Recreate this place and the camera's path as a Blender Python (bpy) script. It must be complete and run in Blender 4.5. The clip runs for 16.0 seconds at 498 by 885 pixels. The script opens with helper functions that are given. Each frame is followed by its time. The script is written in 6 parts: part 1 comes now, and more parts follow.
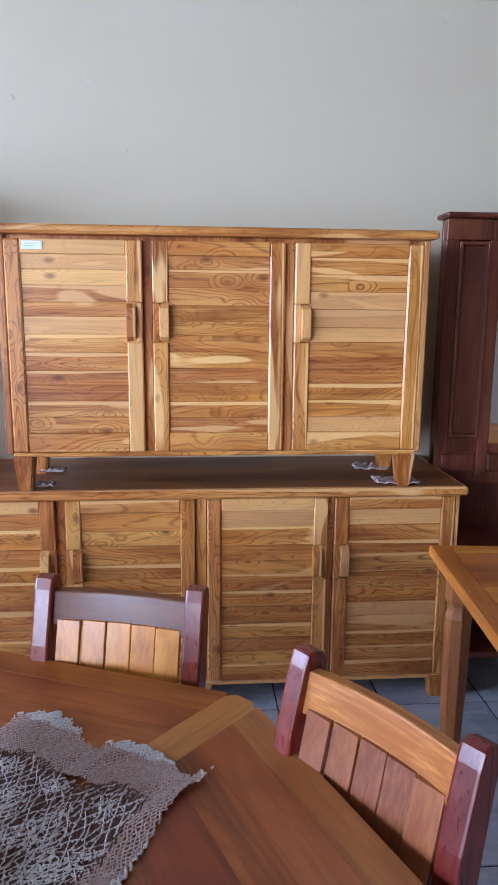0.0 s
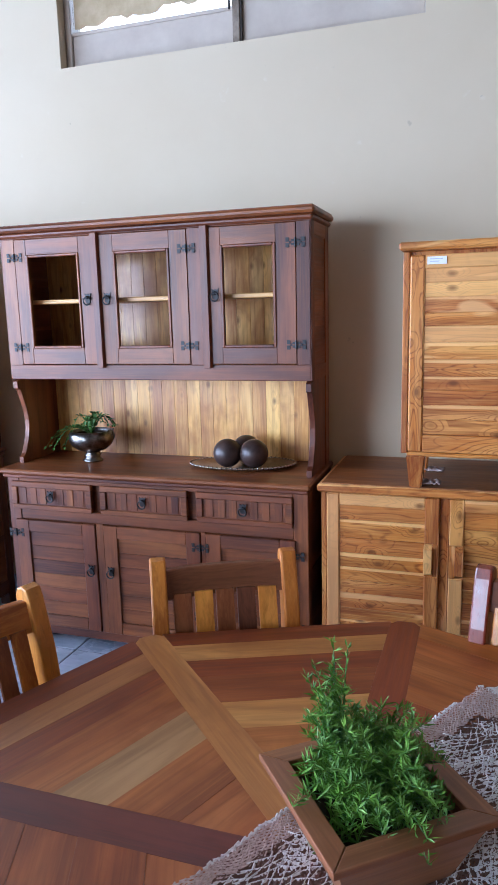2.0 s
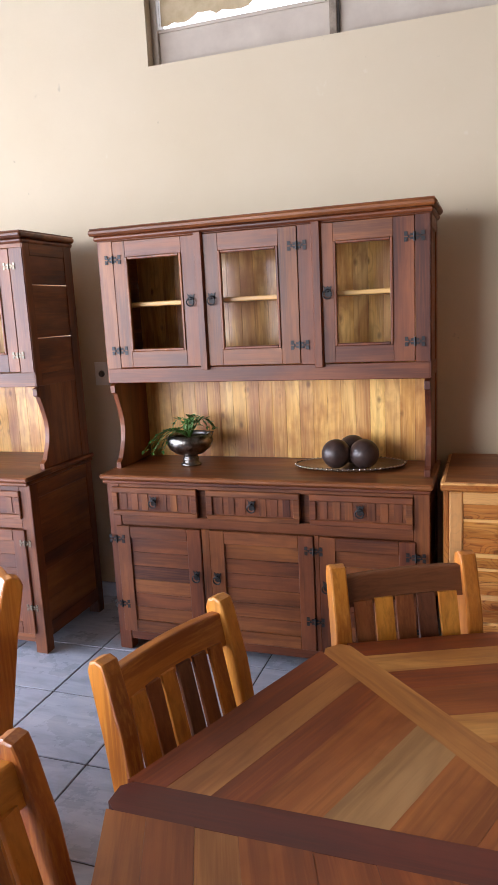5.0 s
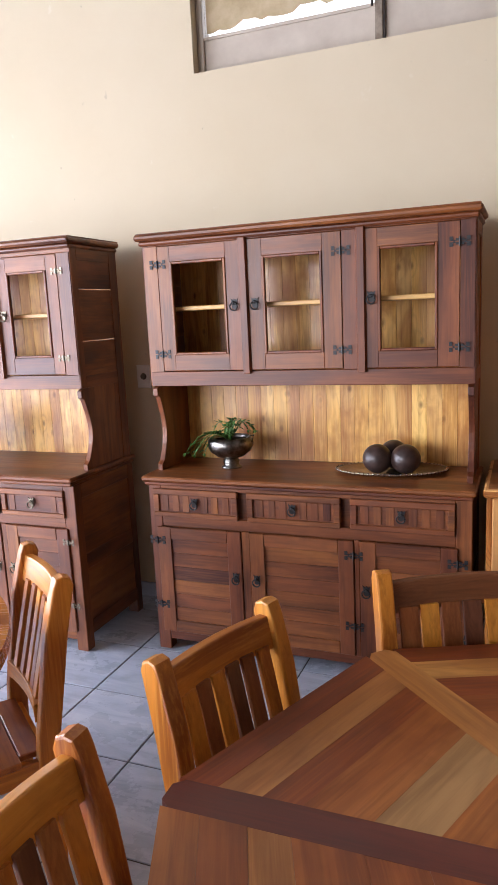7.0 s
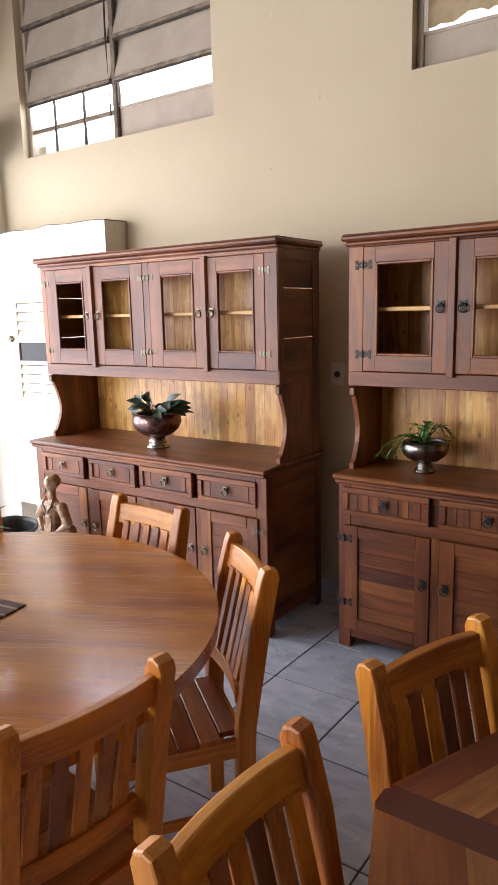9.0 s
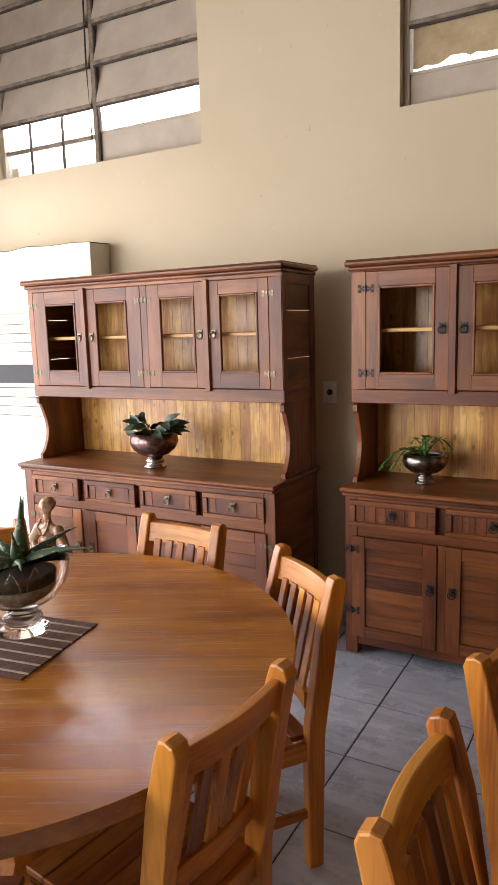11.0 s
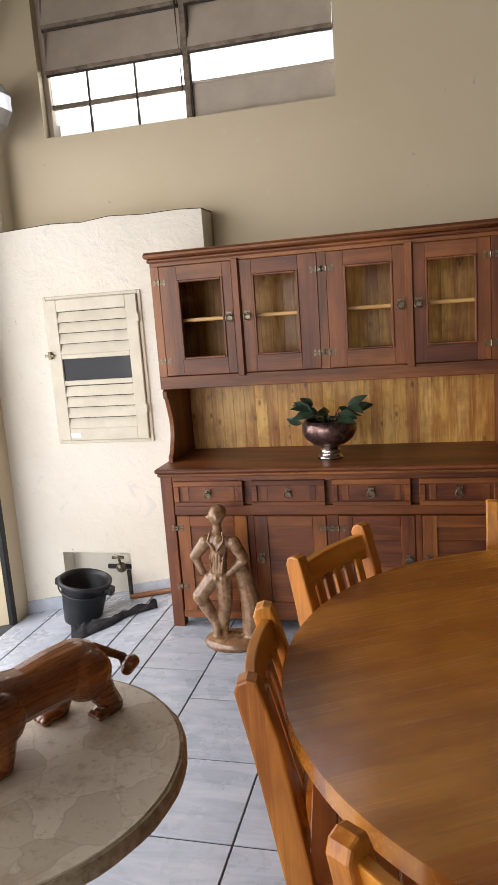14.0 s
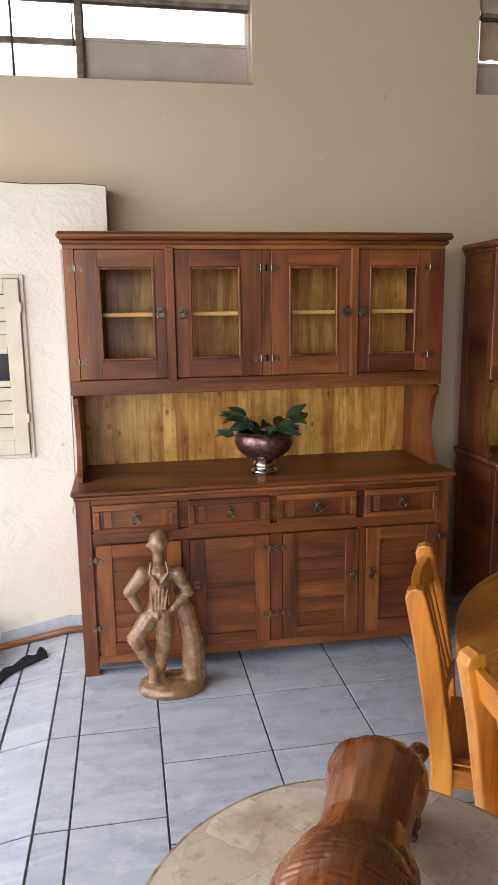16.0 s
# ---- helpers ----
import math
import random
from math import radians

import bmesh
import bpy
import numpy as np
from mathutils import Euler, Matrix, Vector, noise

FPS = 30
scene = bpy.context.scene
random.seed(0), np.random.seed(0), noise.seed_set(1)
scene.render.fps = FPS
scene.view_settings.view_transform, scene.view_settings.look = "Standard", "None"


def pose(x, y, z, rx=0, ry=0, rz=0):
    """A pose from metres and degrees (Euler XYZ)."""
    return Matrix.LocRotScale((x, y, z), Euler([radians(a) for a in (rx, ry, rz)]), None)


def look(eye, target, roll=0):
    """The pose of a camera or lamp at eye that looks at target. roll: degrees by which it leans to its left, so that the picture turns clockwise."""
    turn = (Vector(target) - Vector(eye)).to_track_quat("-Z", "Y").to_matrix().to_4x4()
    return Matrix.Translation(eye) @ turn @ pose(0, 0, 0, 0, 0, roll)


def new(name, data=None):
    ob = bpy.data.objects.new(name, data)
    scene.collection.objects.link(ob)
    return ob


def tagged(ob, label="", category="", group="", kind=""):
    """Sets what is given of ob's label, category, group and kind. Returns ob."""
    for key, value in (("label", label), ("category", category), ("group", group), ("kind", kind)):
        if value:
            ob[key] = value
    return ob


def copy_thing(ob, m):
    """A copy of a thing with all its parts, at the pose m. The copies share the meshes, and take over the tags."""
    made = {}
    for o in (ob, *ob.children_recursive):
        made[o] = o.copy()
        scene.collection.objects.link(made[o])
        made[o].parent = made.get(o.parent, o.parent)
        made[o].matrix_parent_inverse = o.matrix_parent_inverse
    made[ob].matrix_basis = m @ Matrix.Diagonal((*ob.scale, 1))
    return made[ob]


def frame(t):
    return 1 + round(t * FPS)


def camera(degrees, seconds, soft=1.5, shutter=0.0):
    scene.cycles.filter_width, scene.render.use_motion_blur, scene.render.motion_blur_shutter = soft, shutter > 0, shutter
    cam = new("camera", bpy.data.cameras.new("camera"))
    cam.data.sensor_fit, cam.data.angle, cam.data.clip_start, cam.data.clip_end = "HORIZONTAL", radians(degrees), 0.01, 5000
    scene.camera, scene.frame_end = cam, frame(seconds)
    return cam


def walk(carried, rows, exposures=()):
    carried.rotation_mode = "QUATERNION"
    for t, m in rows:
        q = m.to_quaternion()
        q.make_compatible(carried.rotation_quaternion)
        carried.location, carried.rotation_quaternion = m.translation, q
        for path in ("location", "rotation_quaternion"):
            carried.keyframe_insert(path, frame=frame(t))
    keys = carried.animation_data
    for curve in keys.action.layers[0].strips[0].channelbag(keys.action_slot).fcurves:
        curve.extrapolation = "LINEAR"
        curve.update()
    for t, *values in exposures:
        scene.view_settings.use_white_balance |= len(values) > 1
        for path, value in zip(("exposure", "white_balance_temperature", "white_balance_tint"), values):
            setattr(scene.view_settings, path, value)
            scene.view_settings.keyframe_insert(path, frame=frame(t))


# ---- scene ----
cam = camera(39.2, 16.0)
PATH = [
    (0, (-0.056, -0.009, 1.58), (0.108, 1.947, 1.2), 0.5),
    (0.5, (-0.07, -0.019, 1.587), (0.074, 1.935, 1.187), 0.0),
    (1, (-0.102, -0.038, 1.606), (-0.077, 1.921, 1.207), -0.4),
    (1.5, (-0.177, -0.077, 1.607), (-0.656, 1.83, 1.241), 0.2),
    (2, (-0.421, -0.229, 1.62), (-1.051, 1.632, 1.248), -1.5),
    (2.5, (-0.584, -0.312, 1.633), (-1.274, 1.518, 1.211), -2.5),
    (3, (-0.726, -0.27, 1.639), (-1.436, 1.554, 1.227), -3.6),
    (3.5, (-0.831, -0.256, 1.629), (-1.522, 1.588, 1.28), -3.5),
    (4, (-0.875, -0.305, 1.628), (-1.541, 1.544, 1.257), -3.0),
    (6.5, (-0.881, -0.316, 1.638), (-1.517, 1.544, 1.271), -3.1),
    (7, (-0.912, -0.343, 1.644), (-1.646, 1.482, 1.282), -2.7),
    (7.5, (-0.969, -0.385, 1.657), (-2.004, 1.29, 1.305), -2.9),
    (8, (-1.008, -0.413, 1.668), (-2.132, 1.203, 1.314), -2.0),
    (8.5, (-1.019, -0.431, 1.671), (-2.156, 1.174, 1.31), -1.1),
    (9, (-1.019, -0.425, 1.683), (-2.164, 1.173, 1.317), -1.4),
    (11.5, (-1.579, -0.936, 1.713), (-2.504, 0.807, 1.385), -1.5),
    (12, (-1.926, -1.094, 1.7), (-2.81, 0.662, 1.331), -0.9),
    (12.5, (-2.292, -1.083, 1.681), (-3.055, 0.727, 1.304), 0.6),
    (13, (-2.664, -1.097, 1.669), (-3.327, 0.758, 1.322), 0.5),
    (13.5, (-3.016, -1.099, 1.649), (-3.538, 0.784, 1.219), -1.1),
    (14, (-3.351, -1.064, 1.681), (-3.836, 0.844, 1.326), -4.2),
    (14.5, (-3.675, -1.045, 1.666), (-3.921, 0.907, 1.311), -2.7),
    (15, (-3.952, -0.946, 1.629), (-4.01, 1.027, 1.31), -2.7),
    (15.5, (-4.23, -0.819, 1.671), (-4.175, 1.155, 1.352), -0.9),
    (16, (-4.484, -0.741, 1.694), (-4.149, 1.196, 1.323), -0.8),
]
EXPOSURES = [
    (0.0, 0.7, 4600, 12), (1.5, 0.7, 4650, 12), (2.0, 0.6, 4700, 13), (2.5, 0.7, 5050, 15), (3.0, 0.82, 5200, 16), (3.5, 0.64, 5400, 16), (4.2, 0.55, 5650, 17), (6.5, 0.54, 5800, 17), (7.0, 0.56, 5750, 17), (7.5, 0.22, 5800, 16), (8.0, -0.09, 6050, 17), (9.0, -0.06, 6350, 17), (11.5, -0.17, 6750, 16), (12.0, -0.53, 6750, 16), (12.5, -0.7, 6750, 15), (13.5, -0.9, 6700, 13), (14.0, -1.0, 6650, 13), (14.5, -1.25, 6550, 13), (15.0, -0.88, 6550, 14), (16.0, -0.98, 6500, 14),
]
walk(cam, [(t, look(eye, target, roll)) for t, eye, target, roll in PATH], EXPOSURES)
SKY, SUN, WEST, SOUTH, NORTH, HAZE = 0.12, 1.2, 530, 540, 12, 2.5

# ---- world, sun, light through the openings ----
world = bpy.data.worlds.new("sky")
scene.world = world
world.use_nodes = True
wn = world.node_tree.nodes
sky = wn.new("ShaderNodeTexSky")
sky.sky_type, sky.sun_disc = "NISHITA", False
sky.sun_elevation, sky.sun_rotation = radians(50), radians(250)
world.node_tree.links.new(sky.outputs[0], wn["Background"].inputs[0])
wn["Background"].inputs[1].default_value = SKY

sun = new("sun", bpy.data.lights.new("sun", "SUN"))
sun.data.energy, sun.data.angle, sun.data.color = SUN, radians(12), (1, 0.95, 0.87)
sun.matrix_world = look((-8, -3, 10), (0, 0, 0))


def window_light(name, m, w, h, watts, color):
    ob = new(name, bpy.data.lights.new(name, "AREA"))
    ob.data.shape, ob.data.size, ob.data.size_y = "RECTANGLE", w, h
    ob.data.energy, ob.data.color = watts, color
    ob.matrix_world = m
    return ob


# the open shop front to the west, the street door to the south, the glazed strips of the high windows
window_light("shopfront_light", look((-7.3, -0.4, 1.7), (0, -0.2, 1.3)), 6.5, 3.2, WEST, (0.98, 0.98, 1.0))
window_light("street_door_light", look((-6.8, -6.8, 2.2), (-3.0, 2.4, 1.4)), 4.5, 3.2, SOUTH, (1.0, 0.96, 0.9))
window_light("window_light", look((-4.7, 3.24, 3.1), (-4.7, 0, 2.6)), 1.7, 0.3, NORTH, (1, 1, 1))


# bright hazy sky seen through the high windows
hm = bpy.data.materials.new("hazy_sky")
hm.use_nodes = True
hm.node_tree.nodes.clear()
em, mo = hm.node_tree.nodes.new("ShaderNodeEmission"), hm.node_tree.nodes.new("ShaderNodeOutputMaterial")
em.inputs[0].default_value, em.inputs[1].default_value = (0.97, 0.98, 1, 1), HAZE
hm.node_tree.links.new(em.outputs[0], mo.inputs[0])
hz = bpy.data.meshes.new("backdrop")
hz.from_pydata([(-300, 60, -5), (300, 60, -5), (300, 60, 90), (-300, 60, 90)], [], [(0, 1, 2, 3)])
hz.materials.append(hm)
tagged(new("backdrop", hz), "plain bright hazy sky beyond the windows", "sky", kind="structure")


# ---- materials ----
def material(name, rough=0.5, metal=0.0, color=(0.5, 0.5, 0.5), coat=0.0):
    m = bpy.data.materials.new(name)
    m.use_nodes = True
    b = m.node_tree.nodes["Principled BSDF"]
    b.inputs["Base Color"].default_value = (*color, 1)
    b.inputs["Roughness"].default_value = rough
    b.inputs["Metallic"].default_value = metal
    b.inputs["Coat Weight"].default_value = coat
    b.inputs["Coat Roughness"].default_value = 0.15
    b.inputs["Specular IOR Level"].default_value = 0.5
    return m, m.node_tree.nodes, m.node_tree.links, b


def maths(n, l, op, a, b=None):
    node = n.new("ShaderNodeMath")
    node.operation = op
    for k, v in enumerate((a, b)):
        if v is None:
            continue
        if isinstance(v, (int, float)):
            node.inputs[k].default_value = v
        else:
            l.new(v, node.inputs[k])
    return node.outputs[0]


def mix(n, l, fac, a, b, blend="MIX"):
    node = n.new("ShaderNodeMix")
    node.data_type, node.blend_type = "RGBA", blend
    for k, v in ((0, fac), (6, a), (7, b)):
        if isinstance(v, (int, float)):
            node.inputs[k].default_value = v
        elif isinstance(v, tuple):
            node.inputs[k].default_value = (*v, 1)
        else:
            l.new(v, node.inputs[k])
    return node.outputs[2]


def ramp(n, l, fac, stops):
    node = n.new("ShaderNodeValToRGB")
    while len(node.color_ramp.elements) < len(stops):
        node.color_ramp.elements.new(0.5)
    for e, (p, c) in zip(node.color_ramp.elements, stops):
        e.position, e.color = p, (*c, 1) if isinstance(c, tuple) else (c, c, c, 1)
    l.new(fac, node.inputs[0])
    return node.outputs[0]


def noise_tex(n, l, vec, scale, detail=4, rough=0.55, dist=0.0):
    node = n.new("ShaderNodeTexNoise")
    for k, v in (("Scale", scale), ("Detail", detail), ("Roughness", rough), ("Distortion", dist)):
        node.inputs[k].default_value = v
    l.new(vec, node.inputs["Vector"])
    return node.outputs[0]


def bump(n, l, b, height, strength, dist=0.002):
    node = n.new("ShaderNodeBump")
    node.inputs["Strength"].default_value, node.inputs["Distance"].default_value = strength, dist
    l.new(height, node.inputs["Height"])
    l.new(node.outputs[0], b.inputs["Normal"])


def wood(name, dark, mid, light, axis="x", rough=0.38, coat=0.2, vary=0.5, rings=16.0, sap=0.0, figure=0.55, knots=0.0, pore=0.6, fibres=0.6, sharp=7.0, blotch=0.3, flat=""):
    """Sawn timber, its grain along one axis of the object, each piece with its own cut and tone."""
    m, n, l, b = material(name, rough, 0, mid, coat)
    tc, oi = n.new("ShaderNodeTexCoord"), n.new("ShaderNodeObjectInfo")
    geo = n.new("ShaderNodeNewGeometry")
    rnd = maths(n, l, "FRACT", maths(n, l, "ADD", oi.outputs["Random"], geo.outputs["Random Per Island"]))
    comb = n.new("ShaderNodeCombineXYZ")
    for k, f in enumerate((37.0, 23.0, 51.0)):
        l.new(maths(n, l, "MULTIPLY", rnd, f), comb.inputs[k])
    add = n.new("ShaderNodeVectorMath")
    l.new(tc.outputs["Object"], add.inputs[0])
    l.new(comb.outputs[0], add.inputs[1])
    mp = n.new("ShaderNodeMapping")
    k = "xyz".index(axis)
    sc = [6.0, 6.0, 6.0]
    sc[k] = 1.0
    mp.inputs["Scale"].default_value = sc
    l.new(add.outputs[0], mp.inputs["Vector"])
    broad = noise_tex(n, l, mp.outputs[0], 1.3, 2, 0.4, 0.5)
    flow = broad
    if knots:
        vo = n.new("ShaderNodeTexVoronoi")
        vo.inputs["Scale"].default_value = knots
        mp3 = n.new("ShaderNodeMapping")
        sc3 = [2.2, 2.2, 2.2]
        sc3[k] = 1.2
        if flat:
            sc3["xyz".index(flat)] = 0.05
        mp3.inputs["Scale"].default_value = sc3
        l.new(add.outputs[0], mp3.inputs["Vector"])
        l.new(mp3.outputs[0], vo.inputs["Vector"])
        kn = ramp(n, l, vo.outputs["Distance"], ((0.05, 1.0), (0.1, 0.6), (0.17, 0.0)))
        flow = maths(n, l, "ADD", broad, maths(n, l, "MULTIPLY", ramp(n, l, vo.outputs["Distance"], ((0.05, 1.0), (0.42, 0.0))), 0.13))
    lines = maths(n, l, "SINE", maths(n, l, "MULTIPLY", flow, rings * 4))
    lines = maths(n, l, "POWER", maths(n, l, "ABSOLUTE", lines), sharp)
    mp2 = n.new("ShaderNodeMapping")
    sc2 = [60.0, 60.0, 60.0]
    sc2[k] = 2.2
    mp2.inputs["Scale"].default_value = sc2
    l.new(add.outputs[0], mp2.inputs["Vector"])
    fibre = noise_tex(n, l, mp2.outputs[0], 2.0, 4, 0.6)
    base = ramp(n, l, broad, ((0.3, dark), (0.5, mid), (0.72, light)))
    soft = noise_tex(n, l, mp.outputs[0], 0.7, 3)
    base = mix(n, l, maths(n, l, "MINIMUM", maths(n, l, "MULTIPLY", lines, maths(n, l, "MULTIPLY", soft, figure)), 0.9), base, dark)
    base = mix(n, l, ramp(n, l, fibre, ((0.45, 0.0), (0.72, fibres))), base, light)
    pores = noise_tex(n, l, mp2.outputs[0], 0.8, 5, 0.7)
    base = mix(n, l, ramp(n, l, pores, ((0.5, 0.0), (0.68, pore))), base, dark)
    base = mix(n, l, ramp(n, l, noise_tex(n, l, tc.outputs["Object"], 5.5, 4, 0.6), ((0.5, 0.0), (0.75, blotch))), base, dark)
    base = mix(n, l, ramp(n, l, noise_tex(n, l, mp.outputs[0], 3.2, 3, 0.6, 0.4), ((0.48, 0.0), (0.7, blotch))), base, dark)
    if sap:
        tone = ramp(n, l, noise_tex(n, l, mp.outputs[0], 1.5, 2, 0.5, 0.6), ((0.62, 0.0), (0.65, 1.0)))
        whole = ramp(n, l, maths(n, l, "FRACT", maths(n, l, "MULTIPLY", rnd, 7.3)), ((0.82, 0.0), (0.84, 0.7)))
        tone = maths(n, l, "MAXIMUM", tone, whole)
        across = n.new("ShaderNodeSeparateXYZ")
        l.new(tc.outputs["Generated"], across.inputs[0])
        wander = maths(n, l, "MULTIPLY", maths(n, l, "SUBTRACT", noise_tex(n, l, mp.outputs[0], 1.1, 2, 0.4), 0.5), 1.1)
        rim = ramp(n, l, maths(n, l, "ADD", across.outputs[2 if axis == "x" else 0], wander), ((0.86, 0.0), (0.9, 1.0)))
        gate = ramp(n, l, maths(n, l, "FRACT", maths(n, l, "MULTIPLY", rnd, 13.7)), ((0.45, 0.0), (0.47, 1.0)))
        tone = maths(n, l, "MAXIMUM", tone, maths(n, l, "MULTIPLY", rim, gate))
        base = mix(n, l, maths(n, l, "MULTIPLY", tone, sap), base, (min(1, light[0] * 1.15 + 0.07), light[1] * 1.3 + 0.055, light[2] * 1.45 + 0.06))
    if knots:
        base = mix(n, l, maths(n, l, "MULTIPLY", kn, 0.75), base, tuple(c * 0.5 for c in dark))
    hs = n.new("ShaderNodeHueSaturation")
    l.new(base, hs.inputs["Color"])
    l.new(maths(n, l, "ADD", maths(n, l, "MULTIPLY", rnd, vary), 1.0 - vary / 2), hs.inputs["Value"])
    l.new(maths(n, l, "ADD", maths(n, l, "MULTIPLY", rnd, 0.012), 0.494), hs.inputs["Hue"])
    l.new(hs.outputs[0], b.inputs["Base Color"])
    l.new(ramp(n, l, fibre, ((0.3, rough - 0.06), (0.7, rough + 0.1))), b.inputs["Roughness"])
    bump(n, l, b, fibre, 0.12, 0.001)
    return m


def mottled(name, a, b2, scale, rough=0.7, metal=0.0, bumpy=0.2, detail=6, second=None, coat=0.0, dist=0.003):
    m, n, l, b = material(name, rough, metal, a, coat)
    tc = n.new("ShaderNodeTexCoord")
    v = noise_tex(n, l, tc.outputs["Object"], scale, detail, 0.6)
    col = ramp(n, l, v, ((0.35, a), (0.68, b2)))
    if second:
        w = noise_tex(n, l, tc.outputs["Object"], scale * 0.16, 3, 0.5)
        col = mix(n, l, ramp(n, l, w, ((0.5, 0.0), (0.68, 1.0))), col, second)
    l.new(col, b.inputs["Base Color"])
    bump(n, l, b, v, bumpy, dist)
    return m


def plaster(name, base, stain, flake, amount, relief=0.25, peel=0.66):
    m, n, l, b = material(name, 0.75, 0, base)
    tc = n.new("ShaderNodeTexCoord")
    big = noise_tex(n, l, tc.outputs["Object"], 0.9, 5, 0.6)
    fine = noise_tex(n, l, tc.outputs["Object"], 55, 4, 0.6)
    mid = noise_tex(n, l, tc.outputs["Object"], 7, 6, 0.65, 0.6)
    col = mix(n, l, ramp(n, l, big, ((0.42, 0.0), (0.75, amount))), base, stain)
    col = mix(n, l, ramp(n, l, mid, ((peel, 0.0), (peel + 0.05, amount * 0.9))), col, flake)
    col = mix(n, l, ramp(n, l, noise_tex(n, l, tc.outputs["Object"], 18, 3, 0.5), ((0.74, 0.0), (0.78, amount * 0.6))), col, (0.3, 0.26, 0.2))
    l.new(col, b.inputs["Base Color"])
    bump(n, l, b, maths(n, l, "ADD", maths(n, l, "MULTIPLY", mid, 2.5), maths(n, l, "MULTIPLY", fine, 0.4)), relief, 0.006)
    return m


M_WALL = plaster("cream_wall_paint", (0.635, 0.545, 0.38), (0.56, 0.465, 0.3), (0.675, 0.605, 0.475), 0.6, 0.14)
M_BOXWALL = plaster("flaking_white_paint", (0.8, 0.76, 0.66), (0.7, 0.64, 0.51), (0.72, 0.69, 0.62), 1.0, 0.8, 0.62)
# unseen ceiling, kept dark so that it bounces little light
M_CEIL = plaster("unseen_dark_ceiling", (0.27, 0.22, 0.17), (0.2, 0.16, 0.12), (0.3, 0.26, 0.2), 0.4)
# unseen east and south walls, darkened to lower the fill light
M_BACKWALL = plaster("unseen_dark_wall", (0.25, 0.195, 0.14), (0.19, 0.145, 0.1), (0.3, 0.245, 0.185), 0.5)
M_GROUT = mottled("dark_grout", (0.03, 0.03, 0.035), (0.07, 0.07, 0.075), 30, 0.8)
M_ASPHALT = mottled("street", (0.2, 0.19, 0.18), (0.3, 0.29, 0.27), 12, 0.9)


def tile_material():
    m, n, l, b = material("glazed_floor_tile", 0.22, 0, (0.6, 0.6, 0.6), 0.0)
    tc, oi = n.new("ShaderNodeTexCoord"), n.new("ShaderNodeObjectInfo")
    mp = n.new("ShaderNodeMapping")
    mp.inputs["Scale"].default_value = (2.0, 9.0, 2.0)
    mp.inputs["Rotation"].default_value = (0, 0, 0.35)
    add = n.new("ShaderNodeVectorMath")
    l.new(tc.outputs["Object"], add.inputs[0])
    comb = n.new("ShaderNodeCombineXYZ")
    for k in range(3):
        l.new(maths(n, l, "MULTIPLY", oi.outputs["Random"], 31.0 + 7 * k), comb.inputs[k])
    l.new(comb.outputs[0], add.inputs[1])
    l.new(add.outputs[0], mp.inputs["Vector"])
    v = noise_tex(n, l, mp.outputs[0], 1.6, 6, 0.65, 0.8)
    dirt = noise_tex(n, l, add.outputs[0], 4, 6, 0.7)
    col = ramp(n, l, v, ((0.3, (0.34, 0.385, 0.46)), (0.5, (0.45, 0.495, 0.575)), (0.68, (0.55, 0.585, 0.645))))
    col = mix(n, l, ramp(n, l, dirt, ((0.56, 0.0), (0.75, 0.35))), col, (0.25, 0.245, 0.24))
    l.new(col, b.inputs["Base Color"])
    l.new(ramp(n, l, dirt, ((0.35, 0.2), (0.7, 0.42))), b.inputs["Roughness"])
    bump(n, l, b, v, 0.05, 0.002)
    return m


M_TILE = tile_material()
TEAK = dict(dark=(0.23, 0.056, 0.006), mid=(0.56, 0.205, 0.03), light=(0.72, 0.36, 0.085), rough=0.36, coat=0.25, vary=0.24, rings=17, sap=0.75, figure=1.5, knots=5.0, sharp=12.0, flat="y")
M_TEAK_X = wood("teak_boards", axis="x", **TEAK)
M_TEAK_Z = wood("teak_stiles", axis="z", **TEAK)
# same teak, darkened to carry the upper cabinet's shade
M_TEAK_TOP = wood("shaded_teak_top", (0.14, 0.043, 0.009), (0.34, 0.13, 0.028), (0.48, 0.22, 0.055), "x", 0.42, 0.05, 0.3)
MAH = dict(dark=(0.062, 0.013, 0.003), mid=(0.185, 0.051, 0.011), light=(0.3, 0.098, 0.024), rough=0.42, coat=0.06, vary=0.4, rings=5, figure=0.4, pore=0.5, fibres=0.45, blotch=0.4)
M_MAH_X = wood("mahogany_rails", axis="x", **MAH)
M_MAH_Y = wood("mahogany_sides", axis="y", **MAH)
M_MAH_Z = wood("mahogany_stiles", axis="z", **MAH)
M_PINE_Z = wood("varnished_back_boards", (0.33, 0.115, 0.016), (0.69, 0.36, 0.075), (0.88, 0.57, 0.18), "z", 0.38, 0.2, 0.3, 6, 0.0, 0.6, 6.0, 0.45, 0.6, 8.0, 0.75, "y")
M_SHELF = wood("pale_shelf_board", (0.5, 0.25, 0.06), (0.68, 0.4, 0.12), (0.78, 0.5, 0.18), "x", 0.45, 0.1, 0.15)
GOLD = dict(dark=(0.3, 0.085, 0.009), mid=(0.6, 0.215, 0.02), light=(0.72, 0.31, 0.045), rough=0.36, coat=0.15, vary=0.25, rings=5, figure=0.5)
M_GOLD_X = wood("honey_varnish_rails", axis="x", **GOLD)
M_GOLD_Y = wood("honey_varnish_boards", axis="y", **GOLD)
M_GOLD_Z = wood("honey_varnish_posts", axis="z", **GOLD)
M_ORANGE_Z = wood("brown_slats", (0.19, 0.056, 0.014), (0.33, 0.11, 0.027), (0.43, 0.17, 0.048), "z", 0.36, 0.15, 0.5)
